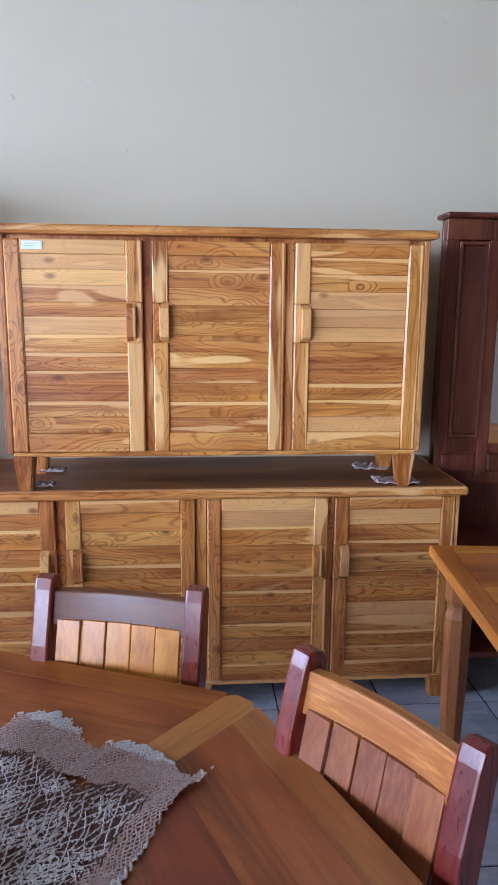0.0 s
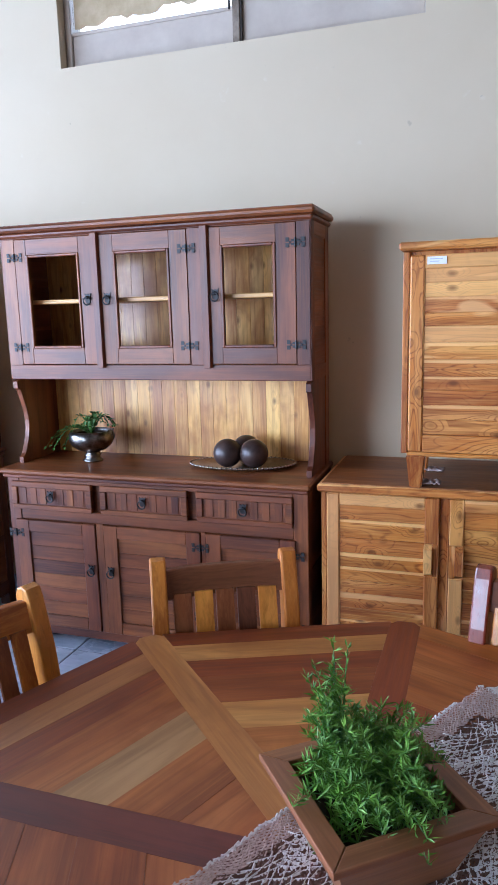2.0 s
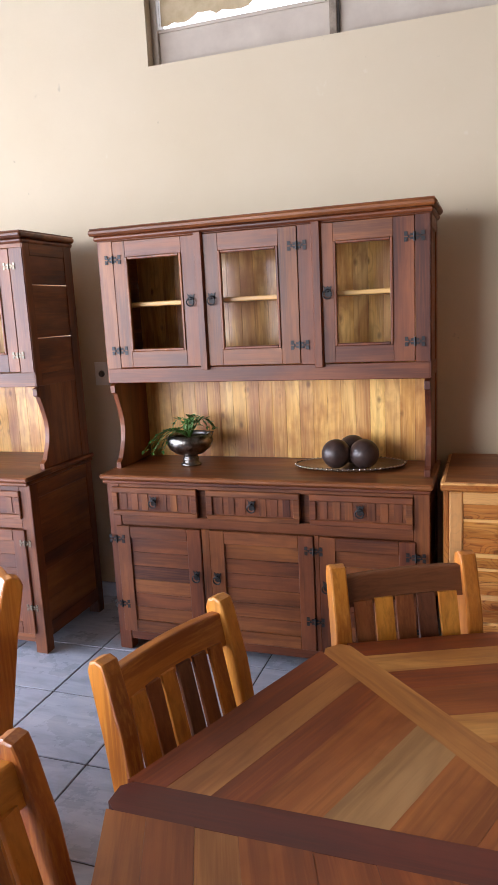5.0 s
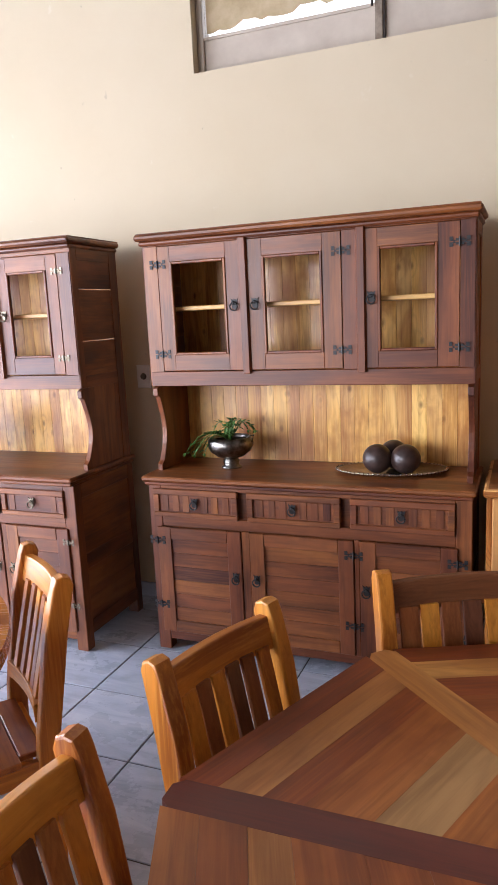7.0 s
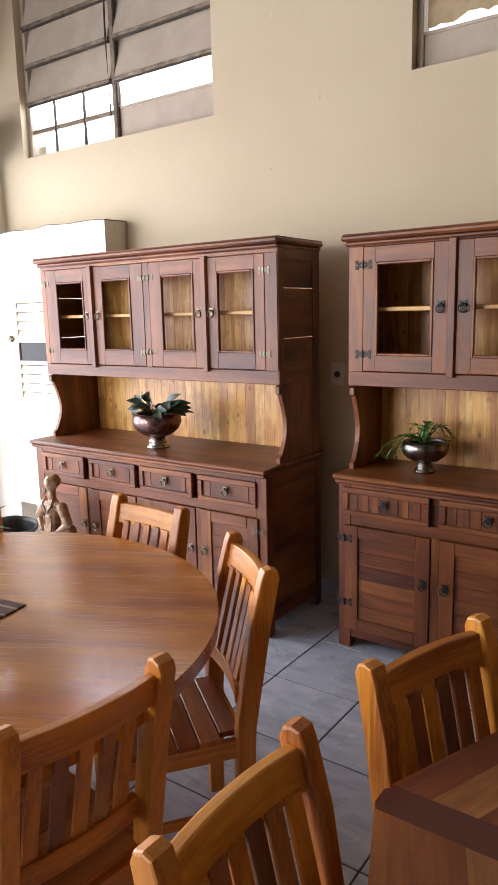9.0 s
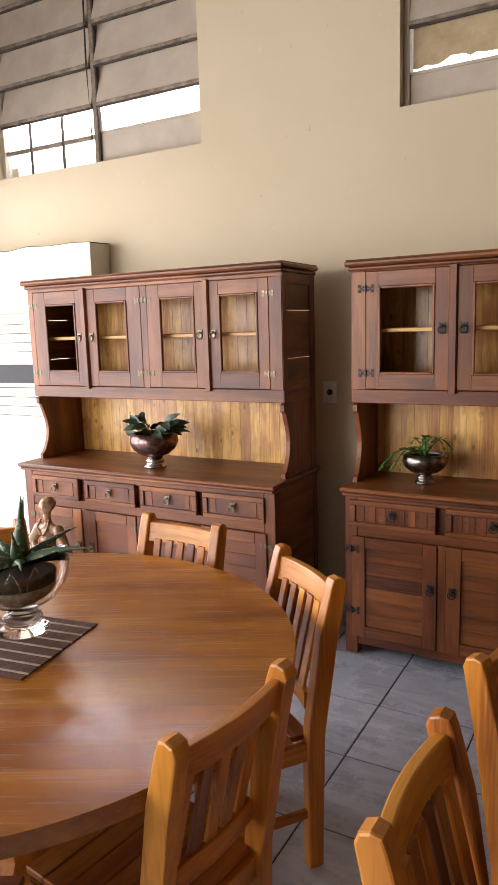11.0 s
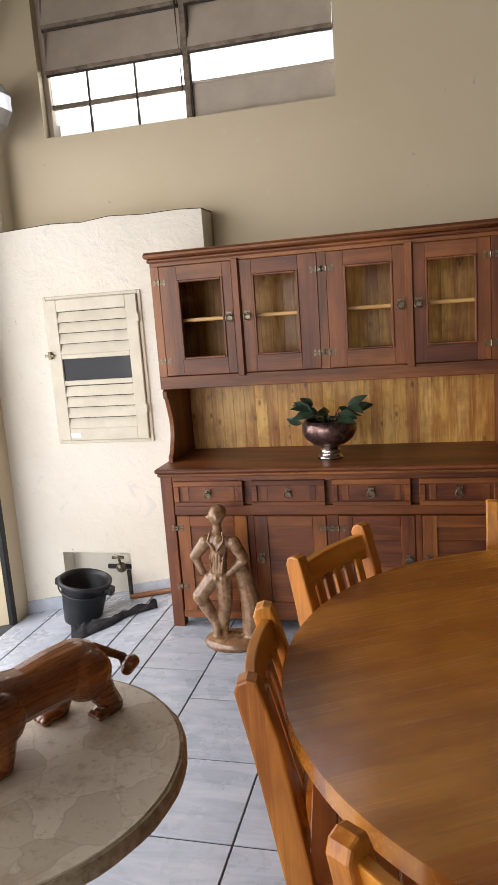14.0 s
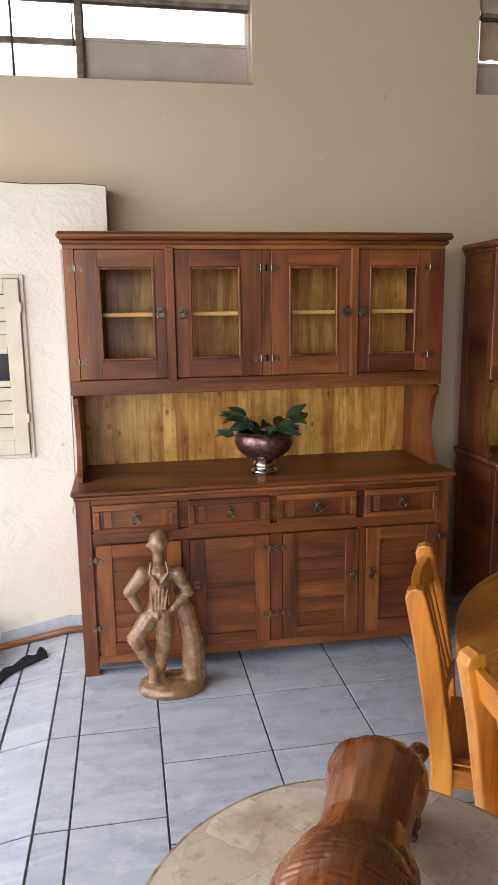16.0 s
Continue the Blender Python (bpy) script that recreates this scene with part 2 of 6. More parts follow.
M_RED_Z = wood("dark_red_posts", (0.08, 0.008, 0.004), (0.175, 0.018, 0.008), (0.24, 0.034, 0.016), "z", 0.3, 0.25, 0.2)
M_DARK_X = wood("dark_rail", (0.07, 0.019, 0.007), (0.145, 0.045, 0.015), (0.2, 0.07, 0.026), "x", 0.38, 0.12, 0.2)
M_DARK_Z = wood("dark_slat", (0.08, 0.026, 0.012), (0.15, 0.05, 0.02), (0.21, 0.08, 0.034), "z", 0.35, 0.3, 0.3)
M_SCREEN_Z = wood("dark_rosewood", (0.06, 0.014, 0.006), (0.15, 0.038, 0.016), (0.22, 0.068, 0.03), "z", 0.36, 0.12, 0.25)
M_P1 = wood("plank_brown", (0.18, 0.042, 0.006), (0.38, 0.11, 0.017), (0.5, 0.18, 0.036), "x", 0.4, 0.1, 0.3, 5, 0, 0.6, 0.0, 0.5, 0.45, 7.0, 0.55)
M_P2 = wood("plank_red", (0.13, 0.024, 0.006), (0.28, 0.056, 0.01), (0.4, 0.11, 0.024), "x", 0.4, 0.1, 0.3, 5, 0, 0.6, 0.0, 0.5, 0.45, 7.0, 0.55)
M_P3 = wood("plank_honey", (0.28, 0.1, 0.022), (0.5, 0.205, 0.042), (0.62, 0.3, 0.08), "x", 0.4, 0.1, 0.25, 5, 0, 0.6, 0.0, 0.5, 0.45, 7.0, 0.55)
M_P4 = wood("plank_olive", (0.28, 0.14, 0.045), (0.46, 0.25, 0.085), (0.56, 0.33, 0.13), "x", 0.4, 0.1, 0.25, 5, 0, 0.6, 0.0, 0.5, 0.45, 7.0, 0.55)
M_P5 = wood("plank_purple", (0.08, 0.018, 0.012), (0.14, 0.03, 0.015), (0.2, 0.05, 0.024), "x", 0.4, 0.1, 0.25, 5, 0, 0.6, 0.0, 0.5, 0.45, 7.0, 0.55)
M_ROUND = wood("round_table_top", (0.25, 0.07, 0.008), (0.46, 0.158, 0.017), (0.56, 0.225, 0.035), "x", 0.22, 0.4, 0.02, 2, 0, 0.2, 0.0, 0.15, 0.06, 7.0, 0.6)
M_LION = wood("carved_brown_wood", (0.07, 0.016, 0.003), (0.19, 0.052, 0.008), (0.34, 0.12, 0.022), "y", 0.27, 0.35, 0.1, 3, 0, 0.25, 0.0, 0.2, 0.3)
M_IRON = mottled("black_iron", (0.01, 0.01, 0.011), (0.024, 0.024, 0.024), 60, 0.5, 0.15)
M_BRASS = mottled("aged_brass", (0.11, 0.09, 0.06), (0.28, 0.24, 0.17), 60, 0.38, 0.9)
M_SILVER = mottled("worn_silver", (0.32, 0.3, 0.27), (0.56, 0.53, 0.49), 25, 0.22, 1.0, 0.25)
M_PEWTER = mottled("dark_pewter", (0.1, 0.095, 0.085), (0.36, 0.34, 0.31), 30, 0.28, 1.0, 0.4)
M_COPPER = mottled("tarnished_copper", (0.09, 0.045, 0.04), (0.3, 0.2, 0.18), 35, 0.28, 0.85, 0.5)
M_TRAY = mottled("worn_tray", (0.2, 0.13, 0.085), (0.36, 0.28, 0.2), 20, 0.3, 0.8, 0.3)
M_BALL = mottled("dark_polished_ball", (0.025, 0.014, 0.012), (0.06, 0.035, 0.028), 25, 0.42, 0.0, 0.4, coat=0.1)
M_LEAF = mottled("leaf", (0.045, 0.13, 0.02), (0.11, 0.24, 0.045), 20, 0.45)
M_FERN = mottled("bright_foliage", (0.07, 0.17, 0.012), (0.2, 0.37, 0.035), 25, 0.5)
M_DARKLEAF = mottled("dark_leaf", (0.016, 0.034, 0.02), (0.045, 0.08, 0.042), 20, 0.35)
M_SOIL = mottled("potting_soil", (0.025, 0.018, 0.012), (0.06, 0.042, 0.03), 60, 0.95, 0, 0.9)
M_ROOTS = mottled("tangled_pale_roots", (0.16, 0.13, 0.1), (0.4, 0.35, 0.29), 45, 0.9, 0, 0.8)
M_STONEEDGE = mottled("rough_stone_edge", (0.2, 0.15, 0.09), (0.42, 0.35, 0.24), 40, 0.85, 0, 0.9)
M_CLAY = mottled("glazed_clay", (0.15, 0.072, 0.03), (0.38, 0.235, 0.125), 22, 0.27, 0, 0.4, 6, (0.22, 0.115, 0.055), 0.4)
M_BUCKET = mottled("black_plastic", (0.012, 0.013, 0.016), (0.022, 0.023, 0.027), 15, 0.42)
M_RAG = mottled("dark_cloth", (0.012, 0.012, 0.014), (0.035, 0.035, 0.04), 30, 0.95, 0, 0.8)
M_VENT = mottled("beige_metal_paint", (0.6, 0.55, 0.43), (0.68, 0.63, 0.5), 8, 0.5, 0, 0.1)
M_WINWOOD = mottled("weathered_window_paint", (0.47, 0.4, 0.32), (0.57, 0.5, 0.405), 5, 0.65, 0, 0.4, 8)
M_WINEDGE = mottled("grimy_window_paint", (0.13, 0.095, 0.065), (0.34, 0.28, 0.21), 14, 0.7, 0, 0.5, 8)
# joint dirt of the windows; also the painted shadow behind the meter door slats
M_WINDARK = mottled("dirty_joint_and_slat_shade", (0.03, 0.025, 0.02), (0.09, 0.075, 0.06), 12, 0.8)
M_BLIND = mottled("torn_paper_blind", (0.42, 0.32, 0.18), (0.55, 0.44, 0.27), 12, 0.9)
M_DARKGLASS = material("dark_glass", 0.12, 0, (0.02, 0.022, 0.025))[0]
M_DARKGLASS.node_tree.nodes["Principled BSDF"].inputs["Specular IOR Level"].default_value = 0.2
M_SHUTTER = mottled("galvanised_shutter", (0.3, 0.31, 0.33), (0.5, 0.51, 0.53), 6, 0.4, 0.7)
M_WHITE = mottled("white_plastic", (0.7, 0.69, 0.64), (0.78, 0.77, 0.73), 20, 0.4)
M_PAPER = mottled("white_label", (0.78, 0.79, 0.8), (0.84, 0.85, 0.86), 30, 0.6)
M_INK = material("faded_ink", 0.6, 0, (0.5, 0.5, 0.6))[0]
M_PINK = mottled("crumpled_pink_paper", (0.42, 0.33, 0.3), (0.6, 0.5, 0.46), 40, 0.9, 0, 0.6)
M_LACE = mottled("white_crochet", (0.7, 0.66, 0.62), (0.84, 0.81, 0.78), 120, 0.95, 0, 0.7)
M_LACETAN = mottled("tan_crochet", (0.48, 0.35, 0.3), (0.7, 0.56, 0.5), 120, 0.95, 0, 0.7)
M_LACEBROWN = mottled("brown_crochet", (0.1, 0.05, 0.035), (0.18, 0.1, 0.07), 120, 0.95, 0, 0.7)
M_MATDARK = mottled("dark_brown_sticks", (0.075, 0.026, 0.014), (0.14, 0.052, 0.027), 60, 0.7)
M_MATPALE = mottled("pale_sticks", (0.4, 0.29, 0.2), (0.52, 0.4, 0.29), 60, 0.7)
M_MIRROR = material("mirror", 0.02, 1.0, (0.85, 0.85, 0.85))[0]
M_PLANTERWOOD = wood("planter_wood", (0.16, 0.055, 0.02), (0.27, 0.1, 0.035), (0.36, 0.15, 0.06), "x", 0.42, 0.2, 0.3)


def glass_material():
    m, n, l, b = material("window_glass", 0.03, 0, (0.95, 0.97, 0.97))
    b.inputs["Transmission Weight"].default_value = 1.0
    b.inputs["IOR"].default_value = 1.45
    return m


M_GLASS = glass_material()


def cut_glass():
    m, n, l, b = material("engraved_smoky_glass", 0.04, 0, (0.95, 0.93, 0.9))
    b.inputs["Transmission Weight"].default_value = 1.0
    b.inputs["IOR"].default_value = 1.22
    tc = n.new("ShaderNodeTexCoord")
    bump(n, l, b, noise_tex(n, l, tc.outputs["Object"], 60, 3, 0.5), 0.12, 0.003)
    return m


M_BOWL = cut_glass()


def aloe_material():
    m, n, l, b = material("spotted_aloe", 0.42, 0, (0.1, 0.18, 0.08))
    tc = n.new("ShaderNodeTexCoord")
    v = noise_tex(n, l, tc.outputs["Object"], 70, 2, 0.5)
    w = noise_tex(n, l, tc.outputs["Object"], 9, 3, 0.5)
    col = ramp(n, l, w, ((0.35, (0.035, 0.075, 0.04)), (0.65, (0.085, 0.145, 0.07))))
    l.new(mix(n, l, ramp(n, l, v, ((0.6, 0.0), (0.66, 0.8))), col, (0.34, 0.42, 0.26)), b.inputs["Base Color"])
    return m


M_ALOE = aloe_material()


def broken_stone():
    """Flat stone of irregular shards, worn and stained."""
    m, n, l, b = material("broken_stone_mosaic", 0.5, 0, (0.5, 0.43, 0.33))
    tc = n.new("ShaderNodeTexCoord")
    warp = n.new("ShaderNodeVectorMath")
    nz = n.new("ShaderNodeTexNoise")
    nz.inputs["Scale"].default_value = 14
    l.new(tc.outputs["Object"], nz.inputs["Vector"])
    sc = n.new("ShaderNodeVectorMath")
    sc.operation = "SCALE"
    sc.inputs["Scale"].default_value = 0.05
    l.new(nz.outputs["Color"], sc.inputs[0])
    l.new(tc.outputs["Object"], warp.inputs[0])
    l.new(sc.outputs[0], warp.inputs[1])
    vo = n.new("ShaderNodeTexVoronoi")
    vo.inputs["Scale"].default_value = 9
    l.new(warp.outputs[0], vo.inputs["Vector"])
    ed = n.new("ShaderNodeTexVoronoi")
    ed.feature = "DISTANCE_TO_EDGE"
    ed.inputs["Scale"].default_value = 9
    l.new(warp.outputs[0], ed.inputs["Vector"])
    grain = noise_tex(n, l, tc.outputs["Object"], 45, 6, 0.65)
    stain = noise_tex(n, l, tc.outputs["Object"], 6, 6, 0.65)
    sep = n.new("ShaderNodeSeparateColor")
    l.new(vo.outputs["Color"], sep.inputs[0])
    col = ramp(n, l, sep.outputs[0], ((0.0, (0.5, 0.42, 0.31)), (0.5, (0.62, 0.535, 0.42)), (1.0, (0.72, 0.64, 0.52))))
    col = mix(n, l, ramp(n, l, stain, ((0.52, 0.0), (0.68, 0.7))), col, (0.36, 0.27, 0.165))
    col = mix(n, l, ramp(n, l, grain, ((0.55, 0.0), (0.7, 0.5))), col, (0.24, 0.17, 0.1))
    col = mix(n, l, ramp(n, l, ed.outputs["Distance"], ((0.0, 0.3), (0.02, 0.0))), col, (0.28, 0.22, 0.16))
    l.new(col, b.inputs["Base Color"])
    bump(n, l, b, maths(n, l, "ADD", grain, stain), 0.4, 0.002)
    return m


M_SHARDS = broken_stone()


# ---- builders ----
def box(bm, x0, x1, y0, y1, z0, z1, bevel=0.003):
    """A box between the given planes, its edges chamfered."""
    vs = [bm.verts.new((x, y, z)) for x in (x0, x1) for y in (y0, y1) for z in (z0, z1)]
    fs = [bm.faces.new([vs[i] for i in f]) for f in ((0, 1, 3, 2), (4, 6, 7, 5), (0, 4, 5, 1), (2, 3, 7, 6), (0, 2, 6, 4), (1, 5, 7, 3))]
    if bevel:
        edges = list({e for f in fs for e in f.edges})
        bmesh.ops.bevel(bm, geom=edges, offset=bevel, segments=1, affect="EDGES", profile=0.5)
    return bm


def boxes(*bs, bevel=0.003):
    bm = bmesh.new()
    for b in bs:
        box(bm, *b, bevel=bevel)
    return bm


def prism(bm, outline, axis, a, b, bevel=0.0):
    """A plane outline pushed along an axis from a to b."""
    k = "xyz".index(axis)

    def put(p, v):
        q = list(p)
        q.insert(k, v)
        return bm.verts.new(q)
    lo, hi = [put(p, a) for p in outline], [put(p, b) for p in outline]
    n = len(outline)
    fs = [bm.faces.new(lo[::-1]), bm.faces.new(hi)] + [bm.faces.new((lo[i], lo[(i + 1) % n], hi[(i + 1) % n], hi[i])) for i in range(n)]
    bmesh.ops.recalc_face_normals(bm, faces=fs)
    if bevel:
        edges = list({e for f in fs[:2] for e in f.edges})
        bmesh.ops.bevel(bm, geom=edges, offset=bevel, segments=2, affect="EDGES", profile=0.5)
    return bm


def lathe(bm, profile, seg=32, at=(0, 0, 0), squash=1.0):
    rings = []
    for r, z in profile:
        rings.append([bm.verts.new((at[0] + r * math.cos(2 * math.pi * i / seg), at[1] + squash * r * math.sin(2 * math.pi * i / seg), at[2] + z)) for i in range(seg)])
    for p, q in zip(rings, rings[1:]):
        for i in range(seg):
            bm.faces.new((p[i], p[(i + 1) % seg], q[(i + 1) % seg], q[i]))
    bm.faces.new(rings[0][::-1])
    bm.faces.new(rings[-1])
    return bm


def tube(bm, pts, radii, seg=8):
    """A rounded limb through the points."""
    pts = [Vector(p) for p in pts]
    rings = []
    for i, p in enumerate(pts):
        d = (pts[min(i + 1, len(pts) - 1)] - pts[max(i - 1, 0)]).normalized()
        q = d.to_track_quat("Z", "Y")
        r = radii[i] if isinstance(radii, (list, tuple)) else radii
        rings.append([bm.verts.new(p + q @ Vector((r * math.cos(2 * math.pi * k / seg), r * math.sin(2 * math.pi * k / seg), 0))) for k in range(seg)])
    for p, q in zip(rings, rings[1:]):
        for i in range(seg):
            bm.faces.new((p[i], p[(i + 1) % seg], q[(i + 1) % seg], q[i]))
    bm.faces.new(rings[0][::-1])
    bm.faces.new(rings[-1])
    return bm


def ball(bm, c, r, sx=1, sy=1, sz=1, seg=20):
    bmesh.ops.create_uvsphere(bm, u_segments=seg, v_segments=seg * 2 // 3, radius=r, matrix=Matrix.LocRotScale(c, None, (sx, sy, sz)))
    return bm


def finish(name, bm, mat, smooth=False):
    me = bpy.data.meshes.new(name)
    bmesh.ops.recalc_face_normals(bm, faces=bm.faces[:])
    bm.to_mesh(me)
    bm.free()
    me.materials.append(mat)
    if smooth:
        me.polygons.foreach_set("use_smooth", [True] * len(me.polygons))
    return me


def part(name, bm, mat, parent, label="", smooth=False):
    ob = new(name, finish(name, bm, mat, smooth))
    ob.parent = parent
    if label:
        ob["label"] = label
    return ob


def thing(name, label, category, m=None, group="", kind=""):
    ob = new(name)
    ob.empty_display_size = 0.1
    if m is not None:
        ob.matrix_world = m
    return tagged(ob, label, category, group, kind)


def solid(name, bm, mat, label, category, kind="", smooth=False, group=""):
    return tagged(new(name, finish(name, bm, mat, smooth)), label, category, group, kind)


def shared(name, me, parent, m):
    """A further piece on mesh data that exists already."""
    ob = new(name, me)
    ob.parent = parent
    ob.matrix_basis = m
    return ob


# ---- the room ----
WALL, CEIL = 3.13, 4.6
RAMP_X, SLOPE = -4.86, 0.18


def ramp_z(x):
    """The height of the floor, which falls towards the street."""
    return min(0.0, (x - RAMP_X) * SLOPE)


W1, W2, W3 = (-5.575, -3.77), (-2.515, -0.71), (1.02, 2.82)
SILL, HEAD = 2.85, 4.25
LEFT, RIGHT, BACK = -6.0, 4.2, -4.0

north = bmesh.new()
xs = [LEFT - 0.4, *W1, *W2, *W3, RIGHT + 0.2]
box(north, xs[0], xs[-1], WALL, WALL + 0.22, -0.1, SILL, 0)
box(north, xs[0], xs[-1], WALL, WALL + 0.22, HEAD, CEIL, 0)
for a, b in zip(xs[::2], xs[1::2]):
    box(north, a, b, WALL, WALL + 0.22, SILL, HEAD, 0)
solid("wall_north", north, M_WALL, "cream painted plaster wall with flaking patches", "wall", "structure")
solid("wall_west", boxes((LEFT - 0.2, LEFT, 2.78, WALL, -0.3, 3.3), (LEFT - 0.2, LEFT, BACK - 0.2, BACK, -0.3, 3.3), (LEFT - 0.2, LEFT, BACK - 0.2, WALL, 3.3, CEIL), bevel=0), M_WALL, "cream painted wall with a wide shop front opening", "wall", "structure")
solid("wall_east", boxes((RIGHT, RIGHT + 0.2, BACK - 0.2, WALL, -0.1, CEIL), bevel=0), M_BACKWALL, "plain unseen wall, dark brown to cut bounced light", "wall", "structure")
solid("wall_south", boxes((-2.65, RIGHT, BACK - 0.2, BACK, -0.1, CEIL), (LEFT, -2.65, BACK - 0.2, BACK, 3.1, CEIL), bevel=0), M_BACKWALL, "plain unseen wall with a wide door opening, dark brown to cut bounced light", "wall", "structure")
solid("ceiling", boxes((LEFT - 0.3, RIGHT + 0.3, BACK - 0.3, WALL + 0.3, CEIL, CEIL + 0.15), bevel=0), M_CEIL, "plain unseen high ceiling, dark to cut bounced light", "ceiling", "structure")
solid("ground", boxes((-400, 400, -400, 400, -0.5, -0.27), bevel=0), M_ASPHALT, "pale grey street surface outside the shop", "ground", "structure")

# thick pier with the meter door
PIER = 2.93
pier = bmesh.new()
outline = [(LEFT, 2.285), (-5.5, 2.31), (-5.3, 2.3), (-5.12, 2.318), (-4.9, 2.306), (-4.7, 2.312), (-4.547, 2.304)]
NX0, NX1, NZ = -5.69, -5.21, 0.235
for x0, x1, z0, z1 in ((LEFT, NX0, -0.25, NZ), (NX1, -4.547, -0.25, NZ)):
    box(pier, x0, x1, PIER, WALL, z0, z1, 0)
box(pier, NX0, NX1, PIER + 0.14, WALL, -0.25, NZ, 0)
prism(pier, [(LEFT, NZ), (-4.547, NZ)] + outline[::-1], "y", PIER, WALL)
solid("pier_crack", tube(bmesh.new(), [(x, PIER + 0.004, z + 0.001) for x, z in outline] + [(-4.548, 3.02, 2.306), (-4.548, WALL, 2.31)], 0.004, 6), M_WINDARK, "dark dirty crack along the top edge of the pier", "trim", "structure")
solid("wall_pier", pier, M_BOXWALL, "thick white wall pier with flaking uneven paint", "wall", "structure")

# ---- windows ----
def high_window(name, span, left_glass, right_glass, torn, label):
    """A wooden frame of two leaves with wide tilted boards and a strip of panes."""
    x0, x1 = span
    w = thing(name, label, "window", kind="structure")
    mid = x0 + (x1 - x0) * 0.515
    y = WALL + 0.06
    fr = boxes((x0, x0 + 0.035, y, y + 0.08, SILL, HEAD), (x1 - 0.012, x1, y, y + 0.08, SILL, HEAD), (x0, x1, y, y + 0.08, SILL, SILL + 0.014), (x0, x1, y, y + 0.08, HEAD - 0.02, HEAD))
    part("window_frame", fr, M_WINWOOD, w)
    part("sill_joint", boxes((x0, x1, y - 0.012, y - 0.001, SILL - 0.007, SILL + 0.009), bevel=0), M_WINDARK, w, "dark dirty joint")
    part("mullion_joint", boxes((mid + 0.018, mid + 0.026, y - 0.004, y + 0.02, SILL, HEAD), bevel=0), M_WINDARK, w, "dark dirty joint")
    part("mullion", boxes((mid - 0.018, mid + 0.018, y - 0.01, y + 0.07, SILL, HEAD)), M_WINEDGE, w)
    part("pull_rod", tube(bmesh.new(), [(mid - 0.028, y - 0.02, SILL + 0.16), (mid - 0.034, y - 0.03, 3.5), (mid - 0.028, y - 0.02, HEAD - 0.05)], 0.006), M_WINDARK, w, "dark iron louvre rod")
    for side, (a, b, low, high) in enumerate(((x0 + 0.035, mid - 0.018, *left_glass), (mid + 0.018, x1 - 0.012, *right_glass))):
        if low > SILL + 0.05:
            part("bottom_board", boxes((a, b, y + 0.015, y + 0.04, SILL + 0.015, low - 0.012)), M_WINWOOD, w)
        pane = part("pane", boxes((a, b, y + 0.03, y + 0.034, low, high), bevel=0), M_GLASS, w)
        pane.visible_shadow = False
        if low <= SILL + 0.05:
            part("glazing_bar", boxes((a, b, y + 0.015, y + 0.04, 3.028, 3.056), bevel=0.002), M_WINEDGE, w, "greenish weathered glazing bar")
            for k in (0.29, 0.645):
                xx = a + (b - a) * k
                part("glazing_bar", boxes((xx - 0.005, xx + 0.005, y + 0.012, y + 0.03, low, high), bevel=0), M_WINDARK, w)
        else:
            part("glazing_bar", boxes((a, b, y + 0.01, y + 0.045, low - 0.012, low + 0.004), bevel=0.002), M_WINWOOD, w)
        z = high
        while z < HEAD - 0.05:
            top = min(z + 0.272, HEAD - 0.01)
            bm = bmesh.new()
            prism(bm, [(y - 0.02, z + 0.012), (y + 0.0, z + 0.008), (y + 0.065, top - 0.012), (y + 0.045, top - 0.004)], "x", a + 0.004, b - 0.004)
            part("louvre_board", bm, M_WINWOOD, w)
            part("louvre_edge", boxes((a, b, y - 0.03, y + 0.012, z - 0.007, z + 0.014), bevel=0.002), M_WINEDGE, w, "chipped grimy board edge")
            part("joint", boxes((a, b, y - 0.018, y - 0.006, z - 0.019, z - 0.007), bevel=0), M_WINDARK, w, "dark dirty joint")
            z += 0.257
    if torn:
        rng = random.Random(4)
        a, b = x0 + 0.05, mid - 0.02
        pts, n = [], 26
        for i in range(n + 1):
            pts.append((a + (b - a) * i / n, 3.055 + 0.035 * i / n + rng.uniform(-0.012, 0.022)))
        bm = bmesh.new()
        prism(bm, pts + [(b, 3.26), (a, 3.26)], "y", y + 0.018, y + 0.021)
        part("paper_blind", bm, M_BLIND, w, "torn tan paper stuck behind the glass")
    return w


high_window("window_1", W1, (SILL + 0.02, 3.228), (3.062, 3.228), False, "high louvred window with weathered grey boards and panes")
high_window("window_2", W2, (3.03, 3.26), (3.26, 3.26), True, "high louvred window with torn paper behind its pane")
high_window("window_3", W3, (3.03, 3.26), (3.03, 3.26), False, "high louvred window with weathered grey boards")

# rolled-up shop shutter over the west opening
roll = thing("roller_shutter", "rolled-up galvanised metal shop shutter above the opening", "shutter", kind="structure")
bm = bmesh.new()
prof = [(0.155 + 0.008 * (k % 2), a) for k, a in enumerate(np.linspace(0, 2 * math.pi, 25)[:-1])]
prism(bm, [(-5.8 + r * math.cos(a), 3.0 + r * math.sin(a)) for r, a in prof], "y", -3.95, 2.9)
part("drum", bm, M_SHUTTER, roll)
for r in (0.1, 0.13):
    bm = bmesh.new()
    bmesh.ops.create_cone(bm, cap_ends=True, segments=32, radius1=r, radius2=r - 0.01, depth=0.02, matrix=Matrix.Translation((-5.8, 2.91 + (0.13 - r), 3.0)) @ Matrix.Rotation(radians(-90), 4, "X"))
    part("end_plate", bm, M_SHUTTER, roll)
part("guide_rail", boxes((LEFT - 0.03, LEFT + 0.006, 2.73, 2.777, ramp_z(LEFT), 2.9)), M_IRON, roll, "black steel guide rail")
